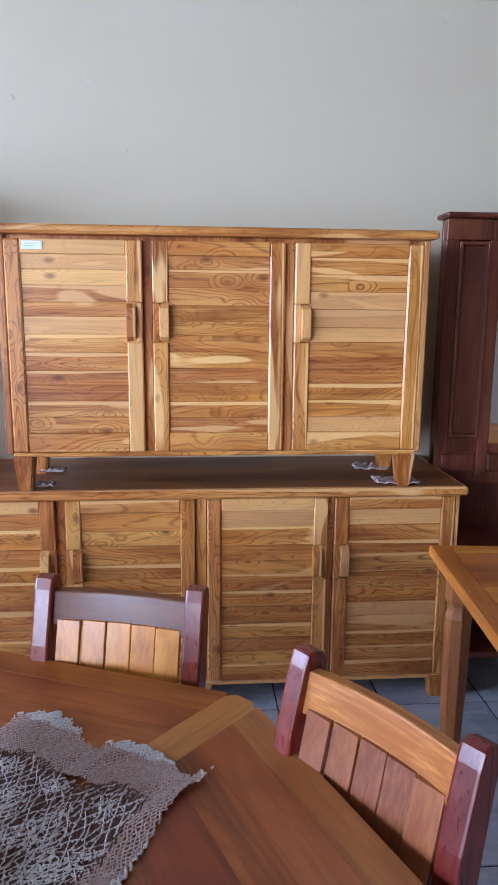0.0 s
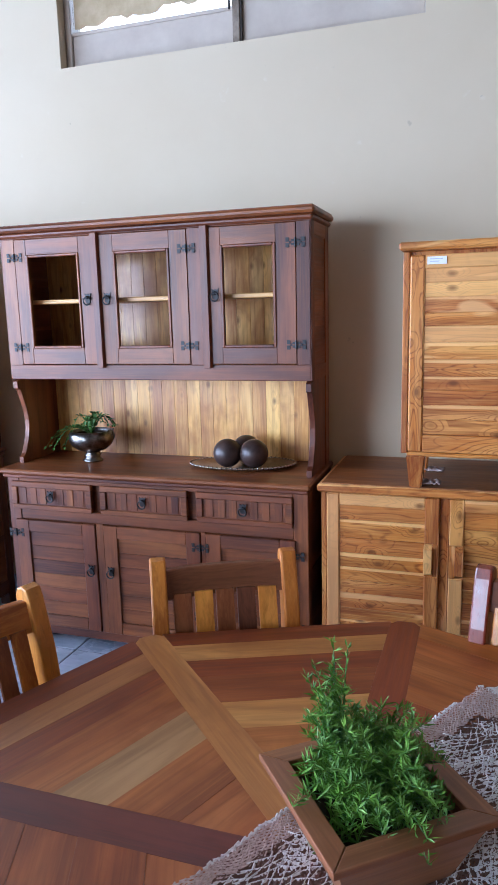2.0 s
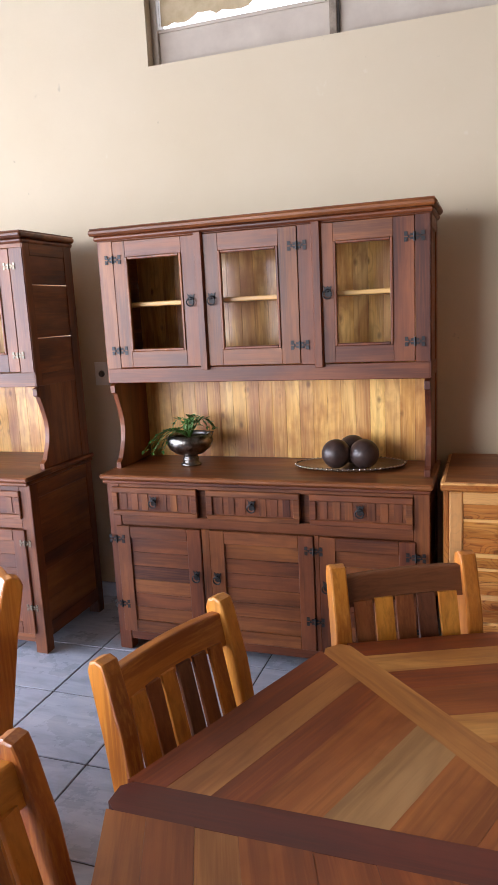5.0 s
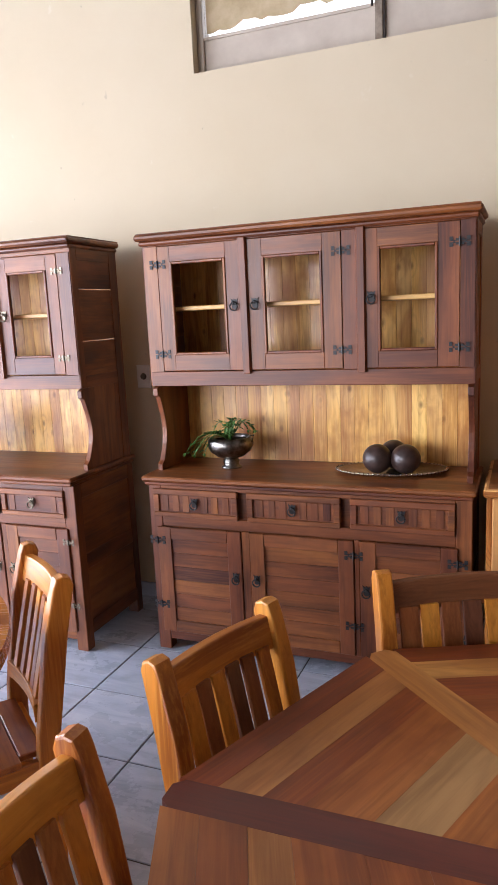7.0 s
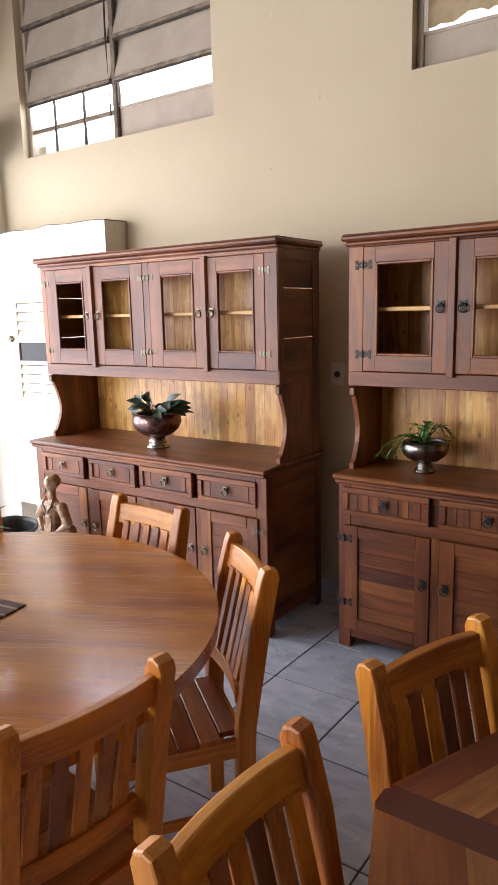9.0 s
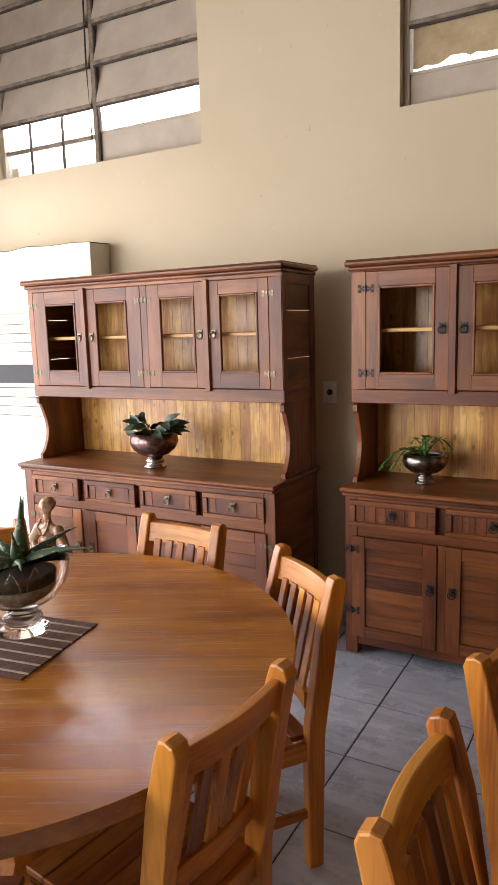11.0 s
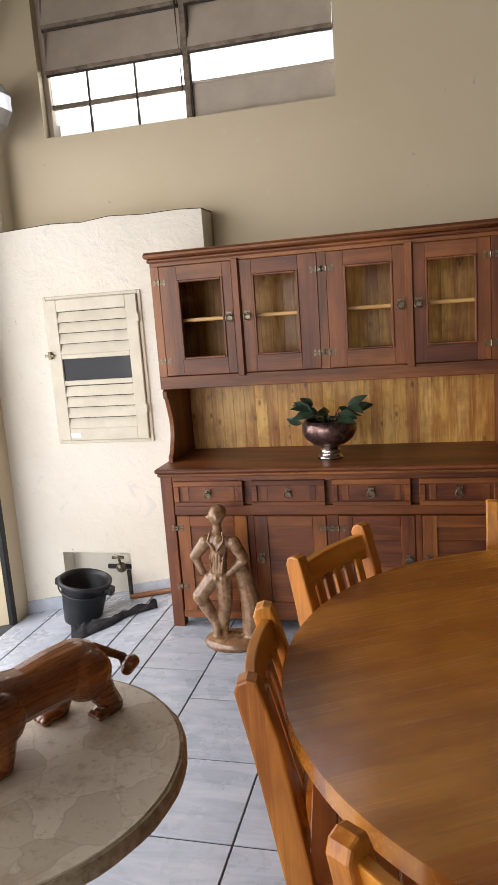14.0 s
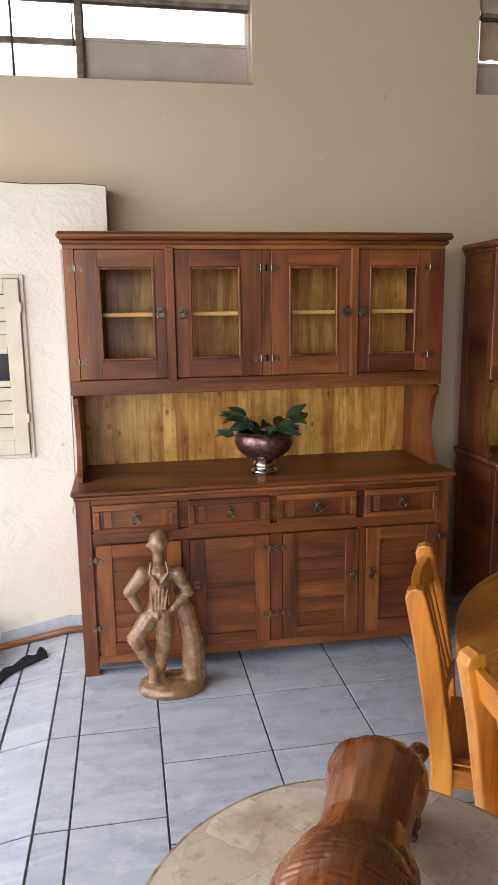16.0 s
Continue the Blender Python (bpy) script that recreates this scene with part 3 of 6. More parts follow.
part("conduit", tube(bmesh.new(), [(-5.88, 2.98, 2.29), (-5.88, 2.98, 2.86)], 0.03, 12), M_VENT, roll, "cream painted vertical pipe", True)

# meter door in the pier
vent = thing("meter_door", "beige metal louvred meter door with a small dark pane", "utility door", kind="structure")
VX0, VX1, VZ0, VZ1 = -5.59, -4.985, 0.985, 1.865
F = PIER
part("outer_frame", boxes((VX0 - 0.02, VX0, F - 0.012, F + 0.01, VZ0 - 0.02, VZ1 + 0.02), (VX1, VX1 + 0.02, F - 0.012, F + 0.01, VZ0 - 0.02, VZ1 + 0.02), (VX0, VX1, F - 0.012, F + 0.01, VZ1, VZ1 + 0.02), (VX0, VX1, F - 0.012, F + 0.01, VZ0 - 0.02, VZ0)), M_VENT, vent)
part("door_frame", boxes((VX0 + 0.003, VX0 + 0.075, F - 0.028, F, VZ0 + 0.003, VZ1 - 0.003), (VX1 - 0.075, VX1 - 0.003, F - 0.028, F, VZ0 + 0.003, VZ1 - 0.003), (VX0 + 0.075, VX1 - 0.075, F - 0.028, F, VZ1 - 0.075, VZ1 - 0.003), (VX0 + 0.075, VX1 - 0.075, F - 0.028, F, VZ0 + 0.003, VZ0 + 0.08), (VX0 + 0.075, VX1 - 0.075, F - 0.028, F, 1.335, 1.365), (VX0 + 0.075, VX1 - 0.075, F - 0.028, F, 1.5, 1.53)), M_VENT, vent)
# dark sheet standing in for the shadow between the slats
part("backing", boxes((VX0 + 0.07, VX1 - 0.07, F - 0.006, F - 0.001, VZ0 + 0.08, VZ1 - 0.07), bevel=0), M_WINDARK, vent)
part("pane", boxes((VX0 + 0.075, VX1 - 0.075, F - 0.016, F - 0.01, 1.365, 1.5), bevel=0), M_DARKGLASS, vent, "dark reflecting glass pane")
for z0, z1 in ((VZ0 + 0.08, 1.335), (1.53, VZ1 - 0.075)):
    for k in range(4):
        a = z0 + (z1 - z0) * k / 4
        bm = bmesh.new()
        prism(bm, [(F - 0.03, a), (F - 0.026, a), (F - 0.007, a + 0.058), (F - 0.011, a + 0.061)], "x", VX0 + 0.075, VX1 - 0.075)
        part("slat", bm, M_VENT, vent)
part("latch", boxes((VX0 - 0.03, VX0 + 0.03, F - 0.045, F - 0.028, 1.52, 1.535), (VX0 - 0.005, VX0 + 0.015, F - 0.05, F - 0.028, 1.505, 1.55)), M_BRASS, vent, "worn metal latch")
part("plate", boxes((VX0 + 0.08, VX0 + 0.15, F - 0.031, F - 0.028, VZ0 + 0.02, VZ0 + 0.05), bevel=0), M_PAPER, vent, "small white name plate")
for z in (1.15, 1.7):
    part("hinge", boxes((VX1 - 0.006, VX1 + 0.006, F - 0.036, F - 0.012, z, z + 0.05)), M_VENT, vent)

# water valve in the niche
valve = thing("water_valve", "old brass water valve with pipes in a wall niche", "valve")
part("pipe", tube(bmesh.new(), [(-5.22, 2.99, 0.12), (-5.4, 2.99, 0.12)], 0.016, 10), M_IRON, valve, "", True)
part("valve_body", ball(bmesh.new(), (-5.3, 2.97, 0.12), 0.034, seg=14), M_BRASS, valve, "", True)
part("spindle", tube(bmesh.new(), [(-5.3, 2.96, 0.14), (-5.3, 2.94, 0.2)], 0.009), M_BRASS, valve, "", True)
part("handwheel", tube(bmesh.new(), [(-5.34, 2.935, 0.2), (-5.3, 2.93, 0.207), (-5.26, 2.935, 0.2)], 0.01), M_BRASS, valve, "", True)
part("pipe", tube(bmesh.new(), [(-5.25, 2.97, -0.1), (-5.25, 2.97, 0.1)], 0.014, 10), M_WINDARK, valve, "", True)

# skirting and pipe along the floor
skirt = boxes((RAMP_X, -4.56, PIER - 0.012, PIER, 0, 0.085), (-4.53, RIGHT, WALL - 0.012, WALL, 0, 0.085))
for a, b in ((LEFT, NX0), (NX1, RAMP_X)):
    prism(skirt, [(a, ramp_z(a)), (b, ramp_z(b)), (b, ramp_z(b) + 0.085), (a, ramp_z(a) + 0.085)], "y", PIER - 0.012, PIER)
solid("baseboard", skirt, M_TILE, "pale glazed tile skirting along the wall", "baseboard", "structure")
solid("floor_pipe", tube(bmesh.new(), [(-5.22, 2.89, ramp_z(-5.22) + 0.016), (-4.86, 2.885, 0.02), (-4.5, 2.9, 0.017)], 0.016, 10), M_PLANTERWOOD, "thin brown pipe lying along the skirting", "pipe", smooth=True)
cord = [(-4.775, 2.9, 2.0), (-4.772, 2.9, 1.2), (-4.775, 2.89, 0.75), (-4.795, 2.885, 0.69), (-4.785, 2.885, 0.64), (-4.765, 2.885, 0.68), (-4.775, 2.89, 0.74)]
solid("hanging_cord", tube(bmesh.new(), cord, 0.005, 6), M_VENT, "thin cream cord hanging down the wall beside the hutch", "cord", smooth=True)

# wall socket
sock = thing("wall_socket", "white plastic wall socket with a round outlet", "socket")
part("plate", boxes((-2.97, -2.884, WALL - 0.012, WALL, 1.258, 1.388)), M_WHITE, sock)
bm = bmesh.new()
bmesh.ops.create_cone(bm, cap_ends=True, segments=20, radius1=0.019, radius2=0.015, depth=0.012, matrix=Matrix.Translation((-2.927, WALL - 0.016, 1.323)) @ Matrix.Rotation(radians(90), 4, "X"))
part("outlet", bm, M_WINDARK, sock, "dark round outlet")


# ---- teak cabinets ----
def teak_door(parent, x0, x1, z0, z1, y, handle, hz, seed, boards=11, top_rail=0.05):
    """A door of level boards between two stiles, with a block handle let into one stile."""
    rng = random.Random(seed)
    door = part("door", boxes((x0 + 0.01, x1 - 0.01, y + 0.012, y + 0.022, z0 + 0.01, z1 - 0.01), bevel=0), M_TEAK_X, parent)
    st = 0.056
    for side, (a, b) in enumerate(((x0, x0 + st), (x1 - st, x1))):
        if (side == 1) == (handle == "right"):
            inner = (b - 0.03, b) if side == 0 else (a, a + 0.03)
            outer = (a, b - 0.03) if side == 0 else (a + 0.03, b)
            bm = boxes((a, b, y, y + 0.024, z0, hz - 0.07), (a, b, y, y + 0.024, hz + 0.07, z1), (*outer, y, y + 0.024, hz - 0.07, hz + 0.07), bevel=0.004)
            part("stile", bm, M_TEAK_Z, door)
            h = bmesh.new()
            xa, xb = inner[0] - 0.002, inner[1] + 0.002
            prism(h, [(y + 0.01, hz - 0.066), (y - 0.018, hz - 0.05), (y - 0.024, hz), (y - 0.018, hz + 0.05), (y + 0.01, hz + 0.066)], "x", xa, xb, 0.003)
            part("handle", h, M_TEAK_Z, door, "shaped wooden block handle")
        else:
            part("stile", boxes((a, b, y, y + 0.024, z0, z1), bevel=0.006), M_TEAK_Z, door)
    xa, xb = x0 + st, x1 - st
    part("rail", boxes((xa, xb, y + 0.001, y + 0.022, z1 - top_rail, z1)), M_TEAK_X, door)
    part("rail", boxes((xa, xb, y + 0.001, y + 0.022, z0, z0 + 0.07)), M_TEAK_X, door)
    cuts = [z0 + 0.07]
    span = z1 - top_rail - cuts[0]
    ws = [rng.uniform(0.8, 1.2) for _ in range(boards)]
    for w in ws:
        cuts.append(cuts[-1] + span * w / sum(ws))
    for a, b in zip(cuts, cuts[1:]):
        part("board", boxes((xa, xb, y + 0.008, y + 0.02, a + 0.0007, b - 0.0007), bevel=0.0015), M_TEAK_X, door)
    return door


def tapered_leg(x, y, z0, z1, w):
    bm = bmesh.new()
    t = w * 0.62
    lo = [bm.verts.new((x + sx * t / 2, y + sy * t / 2, z0)) for sx, sy in ((-1, -1), (1, -1), (1, 1), (-1, 1))]
    hi = [bm.verts.new((x + sx * w / 2, y + sy * w / 2, z1)) for sx, sy in ((-1, -1), (1, -1), (1, 1), (-1, 1))]
    bm.faces.new(lo[::-1]), bm.faces.new(hi)
    for i in range(4):
        bm.faces.new((lo[i], lo[(i + 1) % 4], hi[(i + 1) % 4], hi[i]))
    bmesh.ops.bevel(bm, geom=bm.edges[:], offset=0.005, segments=2, affect="EDGES")
    return bm


up = thing("teak_wall_cabinet", "golden teak three-door cabinet on short legs, stacked on a sideboard", "cabinet")
UY = 2.535
part("top", boxes((-0.737, 0.828, 2.495, 2.9, 1.822, 1.852), bevel=0.008), M_TEAK_X, up, "teak top with an eased edge")
part("body", boxes((-0.72, 0.8, UY + 0.026, 2.88, 1.042, 1.822)), M_TEAK_Z, up)
part("side_panel", boxes((-0.724, -0.7, UY + 0.004, 2.885, 1.046, 1.82)), M_TEAK_Z, up)
part("side_panel", boxes((0.788, 0.81, UY + 0.004, 2.885, 1.046, 1.82)), M_TEAK_Z, up)
part("bottom_rail", boxes((-0.7, 0.79, UY + 0.002, UY + 0.03, 1.036, 1.052)), M_TEAK_X, up)
part("divider", boxes((-0.222, -0.193, UY + 0.022, UY + 0.026, 1.053, 1.815), bevel=0), M_TEAK_Z, up)
part("divider", boxes((0.286, 0.316, UY + 0.022, UY + 0.026, 1.053, 1.815), bevel=0), M_TEAK_Z, up)
for i, (a, b, side) in enumerate(((-0.698, -0.225, "right"), (-0.19, 0.283, "left"), (0.319, 0.787, "left"))):
    teak_door(up, a, b, 1.054, 1.806, UY, side, 1.523, 10 + i)
for x in (-0.665, 0.755):
    for y in (UY + 0.03, 2.84):
        part("leg", tapered_leg(x, y, 0.907, 1.04, 0.075), M_TEAK_Z, up)

low = thing("teak_sideboard", "long golden teak four-door sideboard, its top coloured darker for shade", "sideboard")
LY = 2.56
part("top", boxes((-1.064, 1.014, 2.53, 3.115, 0.87, 0.904), bevel=0.008), M_TEAK_X, low)
# the cabinet's shade is put into this surface's colour
part("top_surface", boxes((-1.045, 0.995, 2.552, 3.11, 0.9035, 0.907), bevel=0), M_TEAK_TOP, low, "teak top surface, coloured darker for the shade under the cabinet")
part("body", boxes((-1.045, 0.985, LY + 0.026, 3.1, 0.1, 0.87)), M_TEAK_Z, low)
part("side_panel", boxes((-1.052, -1.03, LY + 0.003, 3.105, 0.1, 0.87)), M_TEAK_Z, low)
part("side_panel", boxes((0.978, 0.992, LY + 0.003, 3.105, 0.1, 0.87)), M_TEAK_Z, low)
part("bottom_rail", boxes((-1.03, 0.978, LY + 0.004, LY + 0.03, 0.088, 0.104)), M_TEAK_X, low)
for a, b in ((-0.566, -0.534), (-0.042, -0.002), (0.474, 0.494)):
    part("divider", boxes((a, b, LY + 0.022, LY + 0.026, 0.105, 0.866), bevel=0), M_TEAK_Z, low)
for i, (a, b, side) in enumerate(((-1.03, -0.57, "right"), (-0.53, -0.045, "left"), (0.001, 0.471, "right"), (0.497, 0.976, "left"))):
    teak_door(low, a, b, 0.106, 0.862, LY, side, 0.6, 30 + i, 10)
for x in (-1.0, 0.945):
    for y in (LY + 0.03, 3.06):
        part("leg", tapered_leg(x, y, 0, 0.1, 0.08), M_TEAK_Z, low)
part("leg", tapered_leg(-0.02, LY + 0.03, 0, 0.1, 0.08), M_TEAK_Z, low)

tag = thing("price_label", "small white price label with faded print, stuck on a door", "label")
part("card", boxes((-0.635, -0.565, UY - 0.0035, UY - 0.001, 1.77, 1.798), bevel=0), M_PAPER, tag)
for k, w in enumerate((0.045, 0.034)):
    part("print", boxes((-0.625, -0.625 + w, UY - 0.0042, UY - 0.0036, 1.788 - k * 0.009, 1.791 - k * 0.009), bevel=0), M_INK, tag)


def crumpled(name, cx, cy, r, seed, mat, label, category, z=0.907, h=0.02):
    rng = random.Random(seed)
    bm = bmesh.new()
    n = 12
    grid = {}
    for i in range(n + 1):
        for j in range(n + 1):
            u, v = i / n * 2 - 1, j / n * 2 - 1
            hh = h * (0.2 + 0.8 * abs(noise.noise((u * 2.2 + seed, v * 2.2, seed)))) * 1.6
            grid[i, j] = bm.verts.new((cx + u * r + rng.uniform(-1, 1) * r * 0.06, cy + v * r * 0.6 + rng.uniform(-1, 1) * r * 0.05, z + 0.001 + hh))
    for i in range(n):
        for j in range(n):
            bm.faces.new((grid[i, j], grid[i + 1, j], grid[i + 1, j + 1], grid[i, j + 1]))
    ob = solid(name, bm, mat, label, category, smooth=True)
    ob.modifiers.new("thickness", "SOLIDIFY").thickness = 0.003
    return ob


crumpled("folded_paper", 0.74, 2.6, 0.085, 3, M_PINK, "crumpled pinkish paper under a cabinet leg", "paper")
crumpled("folded_paper", -0.62, 2.6, 0.05, 7, M_PINK, "crumpled pinkish paper under a cabinet leg", "paper")
crumpled("folded_paper", 0.7, 2.84, 0.07, 5, M_PINK, "crumpled pinkish paper under a cabinet leg", "paper")
crumpled("folded_paper", -0.62, 2.84, 0.05, 9, M_PINK, "crumpled pinkish paper under a cabinet leg", "paper")


# ---- hutches ----
def hinge(parent, x, y, z, mat, s=1.0):
    """A pair of notched plates round a barrel."""
    bm = bmesh.new()
    for d in (-1, 1):
        for o in ([(0.004, 0.014), (0.018, 0.014), (0.018, 0.006), (0.03, 0.006), (0.03, 0.022), (0.045, 0.022), (0.045, 0.003), (0.004, 0.003)], [(0.004, -0.014), (0.018, -0.014), (0.018, -0.006), (0.03, -0.006), (0.03, -0.022), (0.045, -0.022), (0.045, -0.003), (0.004, -0.003)]):
            prism(bm, [(x + d * a * s, z + c * s) for a, c in o], "y", y - 0.003, y - 0.0005)
        prism(bm, [(x + d * a * s, z + c * s) for a, c in ((0.022, 0.003), (0.028, 0.003), (0.028, -0.003), (0.022, -0.003))], "y", y - 0.0028, y - 0.0005)
    tube(bm, [(x, y - 0.004, z - 0.02 * s), (x, y - 0.004, z + 0.02 * s)], 0.0045, 8)
    return part("hinge", bm, mat, parent)


def ring_pull(parent, x, y, z, mat, name="ring_pull"):
    bm = bmesh.new()
    prism(bm, [(x - 0.017, z + 0.03), (x - 0.008, z + 0.022), (x, z + 0.028), (x + 0.008, z + 0.022), (x + 0.017, z + 0.03), (x + 0.013, z + 0.008), (x + 0.012, z - 0.012), (x, z - 0.018), (x - 0.012, z - 0.012), (x - 0.013, z + 0.008)], "y", y - 0.004, y - 0.0005)
    ball(bm, (x, y - 0.01, z + 0.01), 0.008, seg=10)
    pts = [(x + 0.018 * math.sin(a), y - 0.014, z - 0.006 + 0.018 * math.cos(a)) for a in np.linspace(0, 2 * math.pi, 17)]
    tube(bm, pts, 0.0035, 6)
    return part(name, bm, mat, parent)


def curved_side(parent, xa, xb, y0, yb, z0, z1):
    """The scrolled board that carries the upper case."""
    o = [(yb, z0), (y0 - 0.01, z0), (y0 - 0.01, z0 + 0.03), (y0 + 0.012, z0 + 0.045)]
    for k in range(9):
        t = k / 8
        o.append((y0 + 0.012 + 0.055 * math.sin(math.pi * t) * (1 - 0.3 * t), z0 + 0.045 + (z1 - z0 - 0.1) * t))
    o += [(y0 - 0.008, z1 - 0.045), (y0 - 0.008, z1 - 0.012), (y0 + 0.02, z1), (yb, z1)]
    bm = bmesh.new()
    prism(bm, o, "x", xa, xb, 0.002)
    return part("side_bracket", bm, M_MAH_Z, parent, "scrolled side board")


def panel_door(parent, x0, x1, z0, z1, y, glass=None, stile=0.07, n=6):
    """A framed door, glazed or filled with level boards."""
    door = part("door", boxes((x0, x0 + stile, y - 0.018, y, z0, z1), bevel=0.0015), M_MAH_Z, parent)
    part("stile", boxes((x1 - stile, x1, y - 0.018, y, z0, z1)), M_MAH_Z, door)
    if glass:
        g0, g1, gz0, gz1 = glass
        door.data = finish("door", boxes((x0, g0, y - 0.018, y, z0, z1), bevel=0.0015), M_MAH_Z)
        door.children[0].data = finish("stile", boxes((g1, x1, y - 0.018, y, z0, z1), bevel=0.0015), M_MAH_Z)
        part("rail", boxes((g0, g1, y - 0.018, y, gz1, z1), bevel=0.0015), M_MAH_X, door)
        part("rail", boxes((g0, g1, y - 0.018, y, z0, gz0), bevel=0.0015), M_MAH_X, door)
        b = 0.012
        part("glazing_bead", boxes((g0, g0 + b, y - 0.024, y - 0.004, gz0, gz1), (g1 - b, g1, y - 0.024, y - 0.004, gz0, gz1), (g0 + b, g1 - b, y - 0.024, y - 0.004, gz1 - b, gz1), (g0 + b, g1 - b, y - 0.024, y - 0.004, gz0, gz0 + b)), M_MAH_Z, door)
    else:
        part("rail", boxes((x0 + stile, x1 - stile, y - 0.018, y, z1 - 0.06, z1)), M_MAH_X, door)
        part("rail", boxes((x0 + stile, x1 - stile, y - 0.018, y, z0, z0 + 0.06)), M_MAH_X, door)
        a, b = z0 + 0.06, z1 - 0.06
        for k in range(n):
            part("board", boxes((x0 + stile, x1 - stile, y - 0.009, y, a + (b - a) * k / n + 0.0004, a + (b - a) * (k + 1) / n - 0.0004), bevel=0.0012), M_MAH_X, door)
    return door


def hutch(label, x0, x1, yu, yl, yb, counter, top, strips, doors, drawers, low_doors, upper_hinges, lower_hinges, knobs_up, knobs_low, metal, inlays, hs, covers, slit):
    h = thing("hutch", label, "hutch cabinet", group="wooden hutches along the wall")
    cf, th = yl - 0.04, 0.035
    part("counter", boxes((x0 - 0.022, x1 + 0.022, cf, yb + 0.02, counter - 0.024, counter), bevel=0.007), M_MAH_X, h, "polished counter top")
    part("counter_moulding", boxes((x0 - 0.012, x1 + 0.012, cf + 0.012, yb + 0.015, counter - 0.045, counter - 0.024), bevel=0.006), M_MAH_X, h)
    # lower case
    part("side_panel", boxes((x0, x0 + 0.022, yl + 0.06, yb, 0.07, counter - 0.045)), M_MAH_Y, h)
    part("side_panel", boxes((x1 - 0.022, x1, yl + 0.06, yb, 0.07, counter - 0.045)), M_MAH_Y, h)
    for xa, xb in ((x0 - 0.006, x0), (x1, x1 + 0.006)):
        for za, zb in ((0.075, 0.15), (0.42, 0.5), (counter - 0.12, counter - 0.046)):
            part("side_rail", boxes((xa, xb, yl + 0.06, yb - 0.05, za, zb), bevel=0.002), M_MAH_Y, h)
    for xa in (x0 - 0.006, x1 - 0.06):
        part("leg", boxes((xa, xa + 0.066, yl, yl + 0.06, 0, counter - 0.045)), M_MAH_Z, h)
        part("leg", boxes((xa, xa + 0.066, yb - 0.05, yb + 0.005, 0, counter - 0.045)), M_MAH_Z, h)
    part("bottom_rail", boxes((x0 + 0.06, x1 - 0.06, yl + 0.004, yl + 0.03, 0.055, 0.1)), M_MAH_X, h)
    part("carcass", boxes((x0 + 0.022, x1 - 0.022, yl + 0.022, yb, 0.07, counter - 0.046), bevel=0), M_MAH_X, h)
    part("middle_rail", boxes((x0 + 0.06, x1 - 0.06, yl + 0.003, yl + 0.022, 0.646, 0.7)), M_MAH_X, h)
    part("top_rail", boxes((x0 + 0.06, x1 - 0.06, yl + 0.003, yl + 0.022, 0.83, counter - 0.045)), M_MAH_X, h)
    for a, b in drawers:
        d = part("drawer", boxes((a, b, yl - 0.014, yl + 0.01, 0.698, 0.722), (a, b, yl - 0.014, yl + 0.01, 0.808, 0.836), (a, a + 0.03, yl - 0.014, yl + 0.01, 0.722, 0.808), (b - 0.03, b, yl - 0.014, yl + 0.01, 0.722, 0.808)), M_MAH_X, h)
        part("panel", boxes((a + 0.03, b - 0.03, yl - 0.004, yl + 0.01, 0.722, 0.808), bevel=0), M_MAH_X, d)
        w = b - a
        for t in inlays:
            c = a + w * t
            part("inlay", boxes((c - 0.017, c + 0.017, yl - 0.007, yl - 0.004, 0.726, 0.805), bevel=0.001), M_MAH_Z, d)
        ring_pull(d, (a + b) / 2, yl - 0.012, 0.768, metal)
    made = [panel_door(h, a, b, 0.104, 0.644, yl + 0.006, n=1 if len(low_doors) == 4 and i == 1 else 6) for i, (a, b) in enumerate(low_doors)]
    for i, x in lower_hinges:
        for z in (0.578, 0.246):
            hinge(made[i], x, yl - 0.012, z, metal, hs)
    for i, x in knobs_low:
        ring_pull(made[i], x, yl - 0.012, 0.415, metal)
    for a, b in ((p[1], q[0]) for p, q in zip(low_doors, low_doors[1:])):
        part("stile", boxes((a + 0.002, b - 0.002, yl - 0.006, yl + 0.02, 0.1, 0.648)), M_MAH_Z, h)
    # upper case
    uz = 1.318
    curved_side(h, x0, x0 + 0.025, yu + 0.01, yb, counter, uz)
    curved_side(h, x1 - 0.025, x1, yu + 0.01, yb, counter, uz)
    n = int((x1 - x0) / 0.068)
    for k in range(n):
        a, b = x0 + 0.025 + (x1 - x0 - 0.05) * k / n, x0 + 0.025 + (x1 - x0 - 0.05) * (k + 1) / n
        part("back_board", boxes((a + 0.0002, b - 0.0002, yb - 0.012, yb, counter, top - 0.06), bevel=0.0007), M_PINE_Z, h)
    for xa, xb in ((x0, x0 + 0.022), (x1 - 0.022, x1)):
        for za, zb in ((uz, 1.545), (1.545 + slit, 1.798), (1.798 + slit, top - 0.04)):
            part("side_panel", boxes((xa, xb, yu + 0.05, yb, za, zb), bevel=0.001), M_MAH_Y, h)
    for xa, xb in ((x0 - 0.005, x0), (x1, x1 + 0.005)):
        part("side_stile", boxes((xa, xb, yb - 0.07, yb, counter, top - 0.045), bevel=0.002), M_MAH_Z, h)
        for za, zb in ((uz, uz + 0.06), (top - 0.11, top - 0.046)):
            part("side_rail", boxes((xa, xb, yu + 0.05, yb - 0.07, za, zb), bevel=0.002), M_MAH_Y, h)
    part("floor_board", boxes((x0 + 0.022, x1 - 0.022, yu + 0.018, yb - 0.012, uz + 0.004, uz + 0.024), bevel=0), M_MAH_X, h)
    part("shelf", boxes((x0 + 0.022, x1 - 0.022, yu + 0.05, yb - 0.012, 1.672, 1.692)), M_SHELF, h, "pale unstained shelf")
